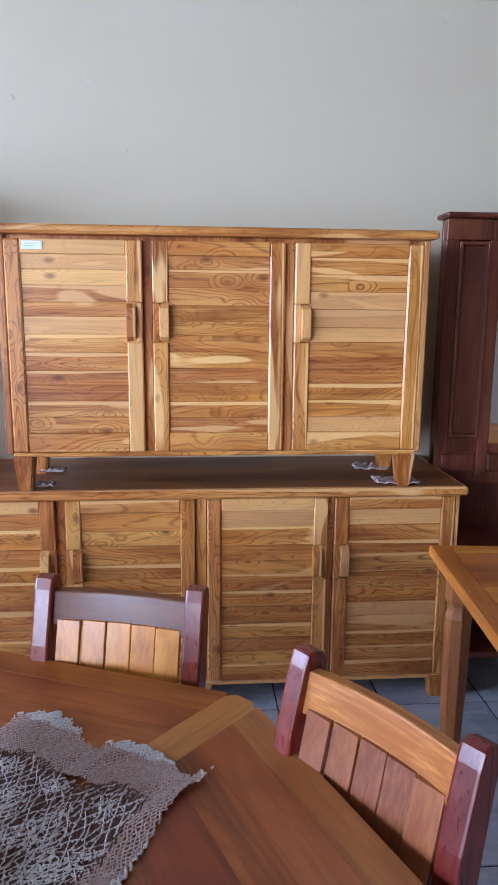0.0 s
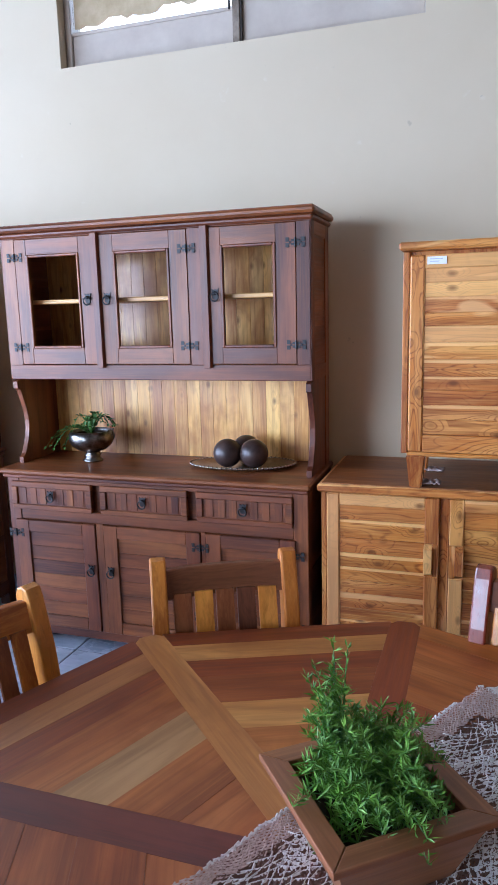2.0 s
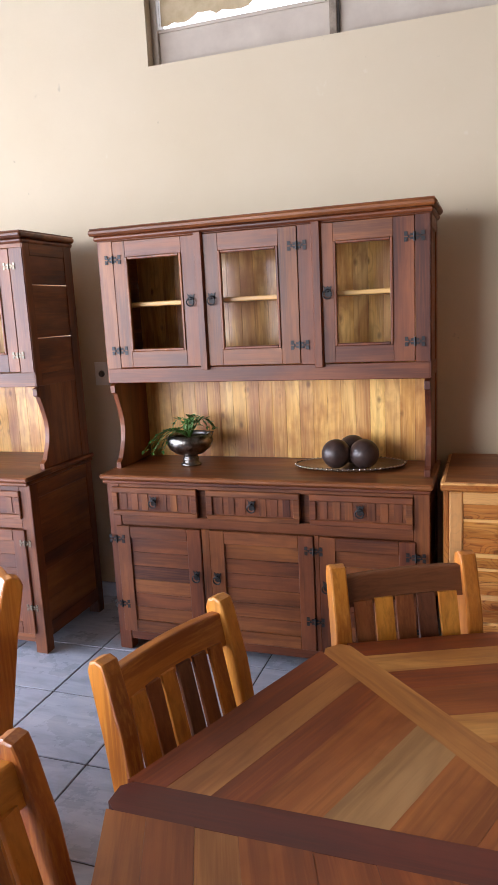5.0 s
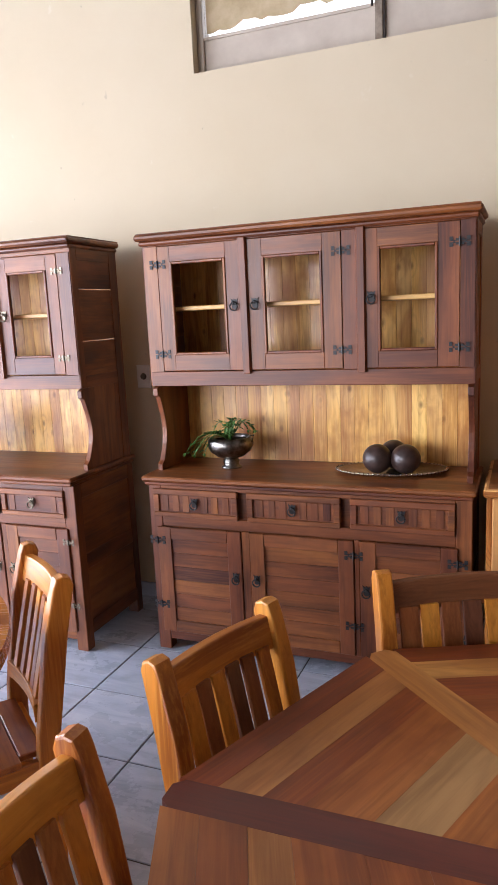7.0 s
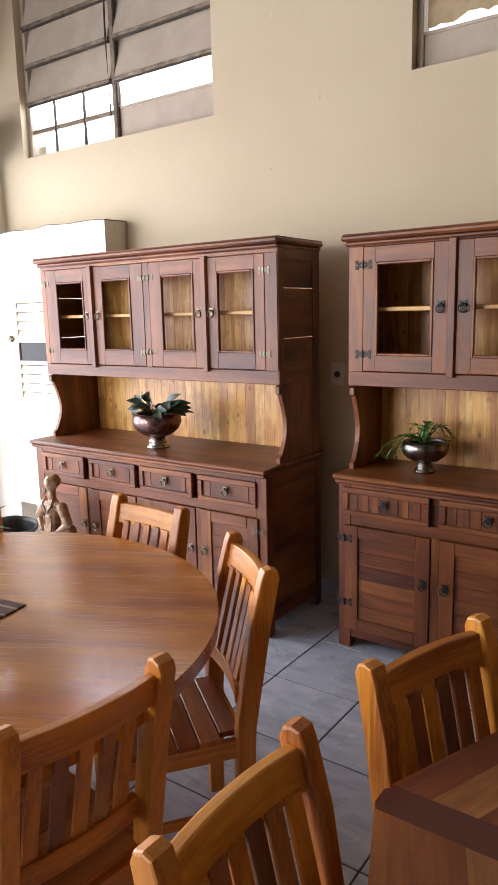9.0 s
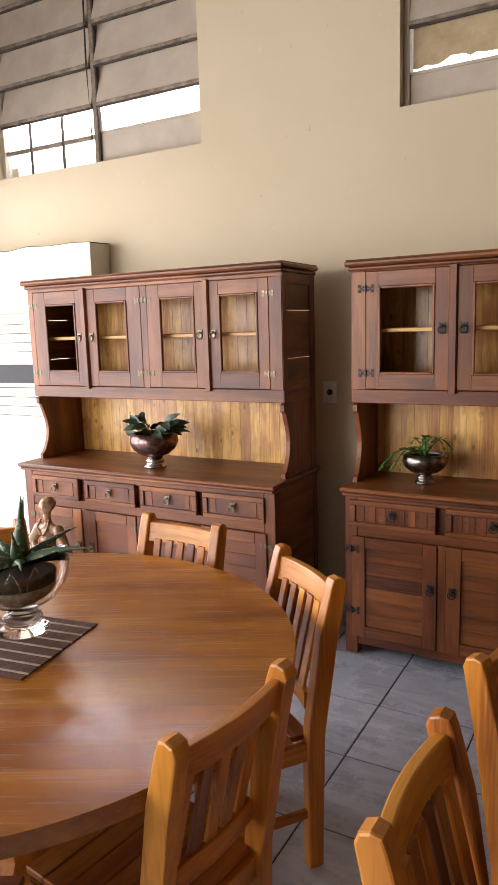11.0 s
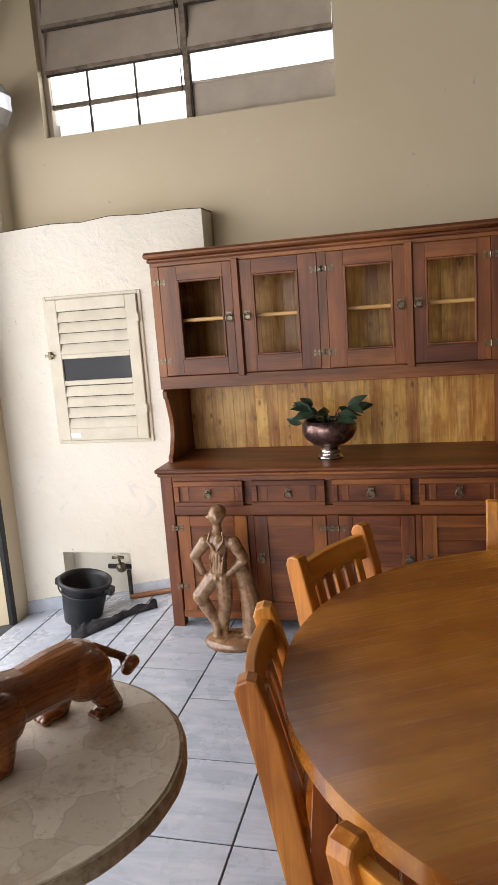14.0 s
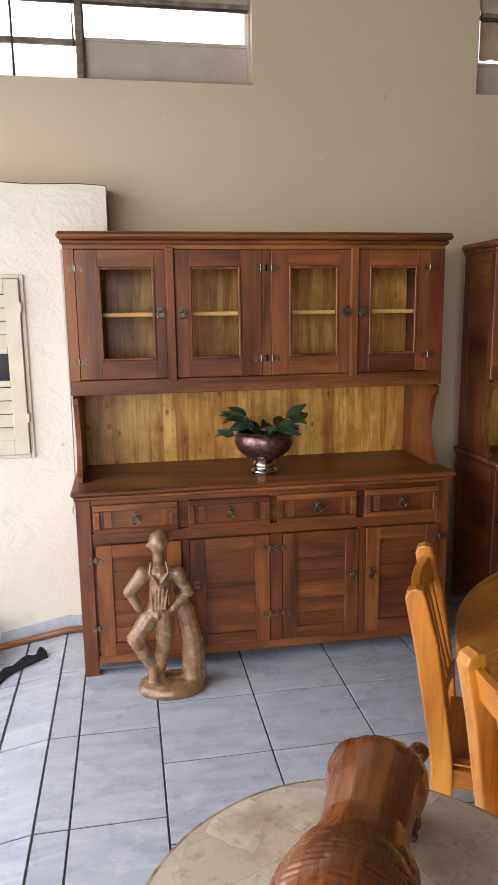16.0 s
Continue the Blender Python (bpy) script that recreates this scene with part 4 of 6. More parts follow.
    part("bottom_rail", boxes((x0, x1, yu, yu + 0.02, uz, 1.388)), M_MAH_X, h)
    part("top_rail", boxes((x0, x1, yu, yu + 0.02, 1.97, top - 0.03)), M_MAH_X, h)
    for a, b in strips:
        part("stile", boxes((a, b, yu - 0.004, yu + 0.02, 1.388, 1.97), bevel=0.001), M_MAH_Z, h)
    for a, b in covers:
        bm = bmesh.new()
        prism(bm, [(a, yu - 0.008), (a + 0.007, yu - 0.024), (b - 0.007, yu - 0.024), (b, yu - 0.008)], "z", 1.374, 1.978, 0.003)
        part("cover_strip", bm, M_MAH_Z, h, "proud strip closing the gap between two doors")
    for xa in (x0 - 0.006, x1 - 0.03):
        part("corner_post", boxes((xa, xa + 0.036, yu + 0.001, yu + 0.05, uz + 0.001, top - 0.031)), M_MAH_Z, h)
    made = [panel_door(h, a, b, 1.392, 1.968, yu + 0.012, g) for a, b, g in doors]
    for i, x in upper_hinges:
        for z in (1.888, 1.472):
            hinge(made[i], x, yu - 0.007, z, metal, hs)
    for i, x in knobs_up:
        ring_pull(made[i], x, yu - 0.007, 1.685, metal)
    part("crown", boxes((x0 - 0.016, x1 + 0.016, yu - 0.02, yb + 0.005, top - 0.055, top - 0.032), bevel=0.008), M_MAH_X, h)
    part("crown_lip", boxes((x0 - 0.028, x1 + 0.028, yu - 0.042, yb + 0.01, top - 0.032, top - 0.004), bevel=0.009), M_MAH_X, h)
    part("roof_board", boxes((x0 - 0.02, x1 + 0.02, yu - 0.034, yb + 0.008, top - 0.004, top), bevel=0.001), M_MAH_X, h)
    return h


hutch("reddish-brown wooden three-door hutch with black iron hinges and glazed doors", -2.606, -1.11, 2.645, 2.545, 2.98, 0.9, 2.03,
      [(-2.606, -2.533), (-2.114, -2.083), (-1.652, -1.553), (-1.168, -1.11)],
      [(-2.53, -2.116, (-2.467, -2.187, 1.466, 1.897)), (-2.081, -1.655, (-2.012, -1.737, 1.463, 1.893)), (-1.55, -1.17, (-1.5, -1.255, 1.462, 1.893))],
      [(-2.582, -2.143), (-2.096, -1.656), (-1.612, -1.171)],
      [(-2.572, -2.135), (-2.09, -1.6), (-1.573, -1.16)],
      [(0, -2.53), (1, -1.655), (2, -1.17)], [(0, -2.572), (1, -1.6), (2, -1.16)],
      [(0, -2.15), (1, -2.05), (2, -1.527)], [(0, -2.165), (1, -2.06), (2, -1.545)], M_IRON, (0.14, 0.27, 0.39, 0.61, 0.73, 0.86), 0.9, [(-2.122, -2.078), (-1.592, -1.548)], 0.0002)
hutch("dark reddish-brown four-door hutch with brass hinges and glazed doors", -4.735, -2.945, 2.535, 2.395, 2.94, 0.909, 2.045,
      [(-4.735, -4.693), (-4.293, -4.251), (-3.848, -3.804), (-3.415, -3.383), (-3.018, -2.945)],
      [(-4.69, -4.295, (-4.593, -4.343, 1.476, 1.893)), (-4.249, -3.85, (-4.188, -3.947, 1.476, 1.893)), (-3.802, -3.417, (-3.717, -3.477, 1.476, 1.896)), (-3.381, -3.02, (-3.323, -3.082, 1.476, 1.896))],
      [(-4.665, -4.281), (-4.233, -3.847), (-3.811, -3.42), (-3.379, -2.998)],
      [(-4.66, -4.27), (-4.23, -3.85), (-3.785, -3.405), (-3.368, -2.99)],
      [(0, -4.69), (1, -3.852), (2, -3.8), (3, -3.02)], [(0, -4.66), (1, -3.85), (2, -3.785), (3, -2.99)],
      [(0, -4.318), (1, -4.222), (2, -3.442), (3, -3.357)], [(0, -4.3), (1, -4.2), (2, -3.435), (3, -3.34)], M_BRASS, (0.17, 0.83), 0.72, [(-4.294, -4.25), (-3.42, -3.378)], 0.0045)


# ---- octagonal table ----
AC, AR, AZ = Vector((-0.6, 0.685, 0)), 0.947, 0.765
octa = thing("octagonal_table", "octagonal dining table of mixed brown and honey planks", "dining table")
PAL = [[M_P3, M_P1, M_P1, M_P2, M_P1, M_P1, M_P1, M_P1], [M_P1, M_P2, M_P1, M_P1, M_P2, M_P1, M_P1, M_P1], [M_P2, M_P3, M_P2, M_P1, M_P3, M_P1, M_P2, M_P1], [M_P2, M_P3, M_P2, M_P1, M_P4, M_P1, M_P1, M_P2],
       [M_P1, M_P1, M_P3, M_P1, M_P1, M_P2, M_P1, M_P1], [M_P1, M_P2, M_P1, M_P1, M_P3, M_P1, M_P1, M_P1], [M_P1, M_P1, M_P2, M_P1, M_P1, M_P1, M_P1, M_P1], [M_P1, M_P2, M_P1, M_P1, M_P1, M_P3, M_P1, M_P1]]
apo = AR * math.cos(math.pi / 8)
RIB = 0.04


def clipped(poly, keep):
    """The part of a plane polygon on the side where keep(p) >= 0."""
    out = []
    for p, q in zip(poly, poly[1:] + poly[:1]):
        a, b = keep(p), keep(q)
        if a >= 0:
            out.append(p)
        if (a >= 0) != (b >= 0):
            t = a / (a - b)
            out.append((p[0] + (q[0] - p[0]) * t, p[1] + (q[1] - p[1]) * t))
    return out


rng = random.Random(11)
s8, c8 = math.sin(math.pi / 8), math.cos(math.pi / 8)
for k in range(8):
    mid = math.pi / 8 + k * math.pi / 4
    m = Matrix.Translation(AC) @ Matrix.Rotation(mid - math.pi / 2, 4, "Z")
    y, i = apo, 0
    while y > 0.2:
        w = (0.085, 0.085, 0.075, 0.115, 0.1, 0.12, 0.13, 0.14)[min(i, 7)] * (1 if i == 0 else rng.uniform(0.92, 1.08))
        y0 = max(y - w, 0.14)
        poly = [(-1, y0 + 0.0002), (1, y0 + 0.0002), (1, y - 0.0002), (-1, y - 0.0002)]
        off = RIB + 0.0003
        poly = clipped(poly, lambda p: (p[0] * c8 + p[1] * s8) - off)
        poly = clipped(poly, lambda p: (-p[0] * c8 + p[1] * s8) - off)
        if i < 2:
            poly = clipped(poly, lambda p: AR - 0.028 - (abs(p[0]) * s8 + p[1] * c8))
        if len(poly) > 2:
            bm = bmesh.new()
            prism(bm, poly, "z", AZ - 0.03, AZ + (rng.random() - 0.5) * 0.0008)
            mat = PAL[k][min(i, 7)]
            ob = part("plank", bm, mat, octa)
            ob.matrix_basis = m
        y, i = y0, i + 1
    m = Matrix.Translation(AC) @ Matrix.Rotation(k * math.pi / 4, 4, "Z")
    bm = bmesh.new()
    prism(bm, [(0.1, -RIB), (AR - 0.028 - RIB * 0.4, -RIB), (AR - 0.022, -RIB * 0.55), (AR - 0.022, RIB * 0.55), (AR - 0.028 - RIB * 0.4, RIB), (0.1, RIB)], "z", AZ - 0.03, AZ)
    ob = part("rib", bm, {4: M_P5, 3: M_P3, 2: M_P2, 1: M_P3}.get(k, M_P1), octa, "", False)
    ob.matrix_basis = m
bm = bmesh.new()
prism(bm, [(AC.x + 0.13 * math.cos(a), AC.y + 0.13 * math.sin(a)) for a in (math.pi / 8 + k * math.pi / 4 for k in range(8))], "z", AZ - 0.032, AZ - 0.002)
part("hub", bm, M_P2, octa)
bm = bmesh.new()
prism(bm, [(AC.x + (AR - 0.14) * math.cos(k * math.pi / 4), AC.y + (AR - 0.14) * math.sin(k * math.pi / 4)) for k in range(8)], "z", AZ - 0.12, AZ - 0.031)
part("apron", bm, M_P1, octa)
for k in range(4):
    a = math.pi / 4 + k * math.pi / 2
    c = AC + Vector((0.42 * math.cos(a), 0.42 * math.sin(a), 0))
    part("leg", tapered_leg(c.x, c.y, 0, AZ - 0.12, 0.1), M_MAH_Z, octa)

# ---- round table ----
BC, BR, BZ = Vector((-2.878, 0.575, 0)), 0.828, 0.83
rnd_table = thing("round_table", "large round honey-brown wooden dining table", "dining table", Matrix.Translation(BC) @ Matrix.Rotation(radians(28), 4, "Z"))
for k in range(7):
    y0, y1 = -BR + 2 * BR * k / 7, -BR + 2 * BR * (k + 1) / 7
    poly = [(BR * math.cos(a), BR * math.sin(a)) for a in np.linspace(0, 2 * math.pi, 145)[:-1]]
    poly = clipped(poly, lambda p: p[1] - y0 - 0.00003)
    poly = clipped(poly, lambda p: y1 - 0.00003 - p[1])
    bm = bmesh.new()
    prism(bm, poly, "z", BZ - 0.045, BZ)
    part("plank", bm, M_ROUND, rnd_table)
bm = bmesh.new()
lathe(bm, [(BR - 0.16, 0), (BR - 0.16, 0.07), (BR - 0.13, 0.07), (BR - 0.13, 0.0)], 64, (0, 0, BZ - 0.115))
part("apron", bm, M_GOLD_X, rnd_table)
bm = bmesh.new()
lathe(bm, [(0.16, 0.08), (0.17, 0.12), (0.1, 0.2), (0.13, 0.35), (0.12, 0.5), (0.2, 0.66), (0.22, BZ - 0.046)], 8)
part("pedestal", bm, M_GOLD_Z, rnd_table)
for k in range(4):
    ob = part("foot", boxes((0.05, 0.5, -0.045, 0.045, 0.0, 0.09), bevel=0.012), M_GOLD_X, rnd_table)
    ob.matrix_basis = Matrix.Rotation(k * math.pi / 2, 4, "Z")


# ---- chairs ----
def chair(label, post, rail, slats, seat, group, gap=0.012, height=0.955, half=0.183):
    """Origin on the floor under the back; the sitter looks along +y."""
    c = thing("dining_chair", label, "chair", group=group)
    for s in (-1, 1):
        o = [(0.075, 0), (0.125, 0), (0.125, 0.42), (0.118, 0.5), (0.072, 0.8), (0.038, height - 0.03), (0.028, height - 0.005), (0.008, height), (-0.012, height - 0.008), (-0.02, height - 0.03), (0.01, 0.78), (0.062, 0.46), (0.065, 0.4)]
        bm = bmesh.new()
        prism(bm, o, "x", s * half - 0.0225, s * half + 0.0225, 0.006)
        part("back_post", bm, post, c)
        part("front_leg", tapered_leg(s * (half + 0.005), 0.47, 0, 0.43, 0.045), post, c)
        part("side_rail", boxes((s * half - 0.012, s * half + 0.012, 0.12, 0.45, 0.37, 0.43)), M_GOLD_Y, c)
        part("side_stretcher", boxes((s * half - 0.01, s * half + 0.01, 0.11, 0.46, 0.17, 0.2)), M_GOLD_Y, c)
    n = 16
    bm = bmesh.new()
    xs = [(-1 + 2 * k / n) * (half - 0.02) for k in range(n + 1)]
    bow = [0.022 * (1 - (x / half) ** 2) for x in xs]
    front = [(x, 0.038 - b) for x, b in zip(xs, bow)]
    back = [(x, 0.012 - b) for x, b in zip(xs, bow)]
    prism(bm, front + back[::-1], "z", height - 0.115, height - 0.035, 0.004)
    for v in bm.verts:
        v.co.y += (height - 0.07 - v.co.z) * 0.22
    part("top_rail", bm, rail, c)
    bm = bmesh.new()
    prism(bm, [(x, y + 0.083) for x, y in front] + [(x, y + 0.085) for x, y in back[::-1]], "z", 0.53, 0.585, 0.003)
    part("lower_rail", bm, rail, c)
    w = (2 * half - 0.06 - gap * (len(slats) + 1)) / len(slats)
    for i, mat in enumerate(slats):
        x = -half + 0.03 + gap + i * (w + gap)
        b = 0.022 * (1 - ((x + w / 2) / half) ** 2)
        bm = bmesh.new()
        prism(bm, [(0.108 - b, 0.57), (0.12 - b, 0.57), (0.052 - b, height - 0.1), (0.04 - b, height - 0.1)], "x", x, x + w, 0.002)
        part("back_slat", bm, mat, c)
    part("front_rail", boxes((-half, half, 0.45, 0.472, 0.37, 0.43)), M_GOLD_X, c)
    part("rear_rail", boxes((-half, half, 0.085, 0.11, 0.37, 0.43)), M_GOLD_X, c)
    for k in range(6):
        y = 0.105 + k * 0.067
        part("seat_board", boxes((-half - 0.02 + 0.035 * (k == 0), half + 0.02 - 0.035 * (k == 0), y, y + 0.0655, 0.43, 0.45), bevel=0.003), seat, c)
    return c


def by_posts(l, r):
    """The pose of a chair from the tops of its posts, as its sitter has them left and right."""
    mx, my = (l[0] + r[0]) / 2, (l[1] + r[1]) / 2
    return pose(mx, my, 0, 0, 0, math.degrees(math.atan2(r[1] - l[1], r[0] - l[0])))


first = chair("honey-coloured wooden slat-back chair with a dark seat, at the round table", M_GOLD_Z, M_GOLD_X, [M_GOLD_Z, M_ORANGE_Z, M_GOLD_Z, M_ORANGE_Z, M_GOLD_Z], M_P1, "chairs round the round table", 0.022)
spots = [((-2.1, 1.18), (-2.39, 1.4)), ((-2.747, 1.541), (-3.112, 1.568)), ((-3.58, 1.267), (-3.742, 0.955)), ((-3.77, 0.585), (-3.725, 0.215)), ((-3.48, -0.193), (-3.165, -0.4)), ((-2.641, -0.362), (-2.304, -0.18)), ((-2.05, 0.238), (-1.998, 0.602))]
first.matrix_world = by_posts(spots[0][1], spots[0][0])
for a, b in spots[1:]:
    # the sitter faces the table's middle
    l, r = a, b
    m = by_posts(l, r)
    if (m.to_3x3() @ Vector((0, 1, 0))).dot(BC - m.translation) < 0:
        m = by_posts(r, l)
    copy_thing(first, m)
if (first.matrix_world.to_3x3() @ Vector((0, 1, 0))).dot(BC - first.matrix_world.translation) < 0:
    first.matrix_world = by_posts(*spots[0])


def at_octa(c, l, r):
    m = by_posts(l, r)
    if (m.to_3x3() @ Vector((0, 1, 0))).dot(AC - m.translation) < 0:
        m = by_posts(r, l)
    c.matrix_world = m
    return c


GA = "chairs round the octagonal table"
red1 = at_octa(chair("wooden chair with dark red posts and a brown rail", M_RED_Z, M_DARK_X, [M_GOLD_Z] * 5, M_P1, GA, 0.003), (-0.395, 1.605), (-0.043, 1.508))
at_octa(chair("wooden chair with dark red posts and a honey rail", M_RED_Z, M_GOLD_X, [M_ORANGE_Z] * 5, M_P1, GA, 0.003), (0.17, 1.195), (0.372, 0.9))
mixed = at_octa(chair("honey-coloured wooden chair with mixed light and dark slats", M_GOLD_Z, M_GOLD_X, [M_GOLD_Z, M_ORANGE_Z, M_DARK_Z, M_GOLD_Z, M_ORANGE_Z, M_GOLD_Z], M_P1, GA, 0.008), (-1.622, 0.824), (-1.5, 1.18))
at_octa(chair("honey-coloured wooden chair with a dark top rail", M_GOLD_Z, M_DARK_X, [M_GOLD_Z, M_DARK_Z, M_ORANGE_Z, M_GOLD_Z, M_ORANGE_Z], M_P1, GA, 0.008), (-1.26, 1.44), (-0.944, 1.606))
m = by_posts((-1.636, 0.563), (-1.65, 0.18))
if (m.to_3x3() @ Vector((0, 1, 0))).dot(AC - m.translation) < 0:
    m = by_posts((-1.65, 0.18), (-1.636, 0.563))
copy_thing(mixed, m)

# ---- side table and dark hall stand at the east end ----
side = thing("rectangular_table", "honey-coloured rectangular wooden table with shaped legs", "table", pose(0.759, 2.235, 0, 0, 0, -5.2))
for k in range(3):
    part("plank", boxes((0.07, 1.5, -0.07 - 0.3 * (k + 1), -0.07 - 0.3 * k, 0.745, 0.779)), M_GOLD_X, side)
part("border", boxes((0, 0.07, -1.04, 0, 0.742, 0.78), bevel=0.005), M_GOLD_Y, side)
part("border", boxes((1.5, 1.57, -1.04, 0, 0.742, 0.78), bevel=0.005), M_GOLD_Y, side)
part("border", boxes((0.07, 1.5, -0.07, 0, 0.742, 0.78), bevel=0.005), M_GOLD_X, side)
part("border", boxes((0.07, 1.5, -1.04, -0.97, 0.742, 0.78), bevel=0.005), M_GOLD_X, side)
part("apron", boxes((0.1, 1.47, -0.94, -0.1, 0.66, 0.742)), M_GOLD_X, side)
for x in (0.09, 1.48):
    for y in (-0.09, -0.95):
        bm = bmesh.new()
        lathe(bm, [(0.034, 0), (0.044, 0.3), (0.046, 0.56), (0.036, 0.585), (0.036, 0.6), (0.05, 0.625), (0.05, 0.742)], 8, (x, y, 0))
        part("leg", bm, M_ORANGE_Z, side)

stand = thing("hall_stand", "tall dark rosewood hall stand with a mirror and panels", "hall stand")
SX, SY = 1.0, 2.9
part("top", boxes((SX - 0.02, 2.3, SY - 0.05, SY + 0.09, 1.945, 1.965), bevel=0.007), M_SCREEN_Z, stand)
part("top_rail", boxes((SX, 2.28, SY, SY + 0.05, 1.86, 1.945)), M_SCREEN_Z, stand)
part("mirror", boxes((1.24, 2.05, SY + 0.02, SY + 0.026, 1.0, 1.86), bevel=0), M_MIRROR, stand, "large mirror pane")
part("backboard", boxes((SX, 2.28, SY + 0.05, SY + 0.07, 0.3, 1.945)), M_SCREEN_Z, stand)
for a, b in ((SX, 1.24), (2.05, 2.28)):
    part("stile", boxes((a, a + 0.055, SY, SY + 0.05, 0.86, 1.86)), M_SCREEN_Z, stand)
    part("stile", boxes((b - 0.05, b, SY, SY + 0.05, 0.86, 1.86)), M_SCREEN_Z, stand)
    part("rail", boxes((a + 0.055, b - 0.05, SY, SY + 0.05, 0.97, 1.03)), M_SCREEN_Z, stand)
    part("moulding", boxes((a + 0.055, a + 0.07, SY - 0.008, SY + 0.03, 1.03, 1.855), (b - 0.065, b - 0.05, SY - 0.008, SY + 0.03, 1.03, 1.855), (a + 0.07, b - 0.065, SY - 0.008, SY + 0.03, 1.84, 1.855), (a + 0.07, b - 0.065, SY - 0.008, SY + 0.03, 1.03, 1.045)), M_SCREEN_Z, stand)
    part("panel", boxes((a + 0.055, b - 0.05, SY + 0.022, SY + 0.04, 1.03, 1.86)), M_SCREEN_Z, stand)
for k in range(6):
    a = SX + 0.03 + 0.208 * k
    part("small_panel", boxes((a, a + 0.15, SY - 0.006, SY + 0.03, 0.875, 0.96), bevel=0.008), M_SCREEN_Z, stand)
part("panel_rail", boxes((SX, 2.28, SY + 0.01, SY + 0.05, 0.82, 1.0)), M_SCREEN_Z, stand)
part("seat", boxes((SX, 2.28, 2.55, SY + 0.05, 0.58, 0.61), bevel=0.006), M_SCREEN_Z, stand, "dark bench board")
for x in (SX + 0.02, 2.22):
    for y in (2.57, 2.87):
        part("leg", boxes((x, x + 0.05, y, y + 0.05, 0, 0.58)), M_SCREEN_Z, stand)
part("low_shelf", boxes((SX + 0.02, 2.26, 2.58, 2.9, 0.16, 0.185)), M_SCREEN_Z, stand)


# ---- planter, crochet cloth ----
def crochet(cx, cy, half_x, half_y, rot, z):
    """A lace cloth of crossed cords with a scalloped rim, lying in soft folds."""
    t = thing("crochet_tablecloth", "white and brown crochet cloth with a scalloped tan border", "tablecloth", pose(cx, cy, 0, 0, 0, rot))
    rng2 = random.Random(2)

    def lift(x, y):
        return z + 0.004 + 0.006 * (0.5 + noise.noise((x * 7, y * 7, 3.1)))

    def strand(bm, pts, w):
        vs = []
        pts = [(x + 0.007 * noise.noise((x * 26, y * 26, 1.3)) + 0.02 * noise.noise((x * 6, y * 6, 5.0)), y + 0.007 * noise.noise((x * 26, y * 26, 8.7)) + 0.02 * noise.noise((x * 6, y * 6, 2.0))) for x, y in pts]
        for i, p in enumerate(pts):
            q = pts[min(i + 1, len(pts) - 1)]
            o = pts[max(i - 1, 0)]
            d = Vector((q[0] - o[0], q[1] - o[1]))
            d = Vector((-d.y, d.x)).normalized() * w / 2
            h = lift(*p)
            vs.append((bm.verts.new((p[0] + d.x, p[1] + d.y, h)), bm.verts.new((p[0], p[1], h + w * 0.5)), bm.verts.new((p[0] - d.x, p[1] - d.y, h))))
        for a, b in zip(vs, vs[1:]):
            bm.faces.new((a[0], a[1], b[1], b[0]))
            bm.faces.new((a[1], a[2], b[2], b[1]))

    def edge(u, side):
        return 1 + 0.12 * (abs(math.sin(u * 3.4 + side)) - 0.62) + 0.012 * math.sin(u * 40)

    def net(name, lo, hi, step, w, mat, label, wob):
        bm = bmesh.new()
        n = int(2 / step)
        for k in range(-2 * n, 2 * n + 1):
            for slope in (-1, 1):
                run = []
                for i in range(0, 2 * n * 2 + 1):
                    u = -1 + i * step / 2
                    v = slope * u + k * step
                    r = max(abs(u), abs(v))
                    if lo <= r <= hi * edge(u + v, 0.3):
                        run.append((u * half_x + wob * math.sin(i * 1.57 + k), v * half_y + wob * math.cos(i * 1.57)))
                    else:
                        if len(run) > 1:
                            strand(bm, run, w)
                        run = []
                if len(run) > 1:
                    strand(bm, run, w)
        return part(name, bm, mat, t, label)

    def flowers():
        """Rings of thick cord in rows, white in zigzag bands and brown between them."""
        bms = bmesh.new(), bmesh.new()
        step = 0.023
        for i in range(-9, 10):
            for j in range(-17, 18):
                x, y = i * step + 0.5 * step * (j % 2), j * step * 0.9
                if max(abs(x) / half_x, abs(y) / half_y) > 0.7:
                    continue
                band = math.sin(y * 34 + 2.2 * abs((x * 9) % 1.0 - 0.5) * 3)
                r = step * 0.46
                ring = [(x + r * (1 + 0.3 * math.sin(4 * a)) * math.cos(a), y + r * (1 + 0.3 * math.sin(4 * a)) * math.sin(a)) for a in np.linspace(0, 2 * math.pi, 17)]
                strand(bms[0 if band > 0.1 else 1], ring, 0.0048)
                if band > 0.35:
                    strand(bms[0], [(x - step, y - step * 0.45), (x, y), (x + step * 0.5, y + step * 0.9)], 0.0055)
        return part("flower_mesh", bms[0], M_LACE, t, "thick white crochet rings"), part("brown_band", bms[1], M_LACEBROWN, t, "brown crochet rings")

    for ob in (
        net("border", 0.74, 1.0, 0.03, 0.0034, M_LACETAN, "pinkish-tan openwork border", 0.0012),
        net("rim", 0.965, 1.0, 0.03, 0.0052, M_LACE, "pale scalloped edging", 0.002),
        net("ground_mesh", 0.0, 0.76, 0.04, 0.0046, M_LACEBROWN, "brown crochet mesh", 0.003),
        net("middle", 0.0, 0.74, 0.075, 0.0055, M_LACE, "thick white crochet mesh", 0.004),
        *flowers(),
    ):
        ob["kind"] = "stuff"
    return t


crochet(-0.455, 0.815, 0.215, 0.46, -32, AZ)

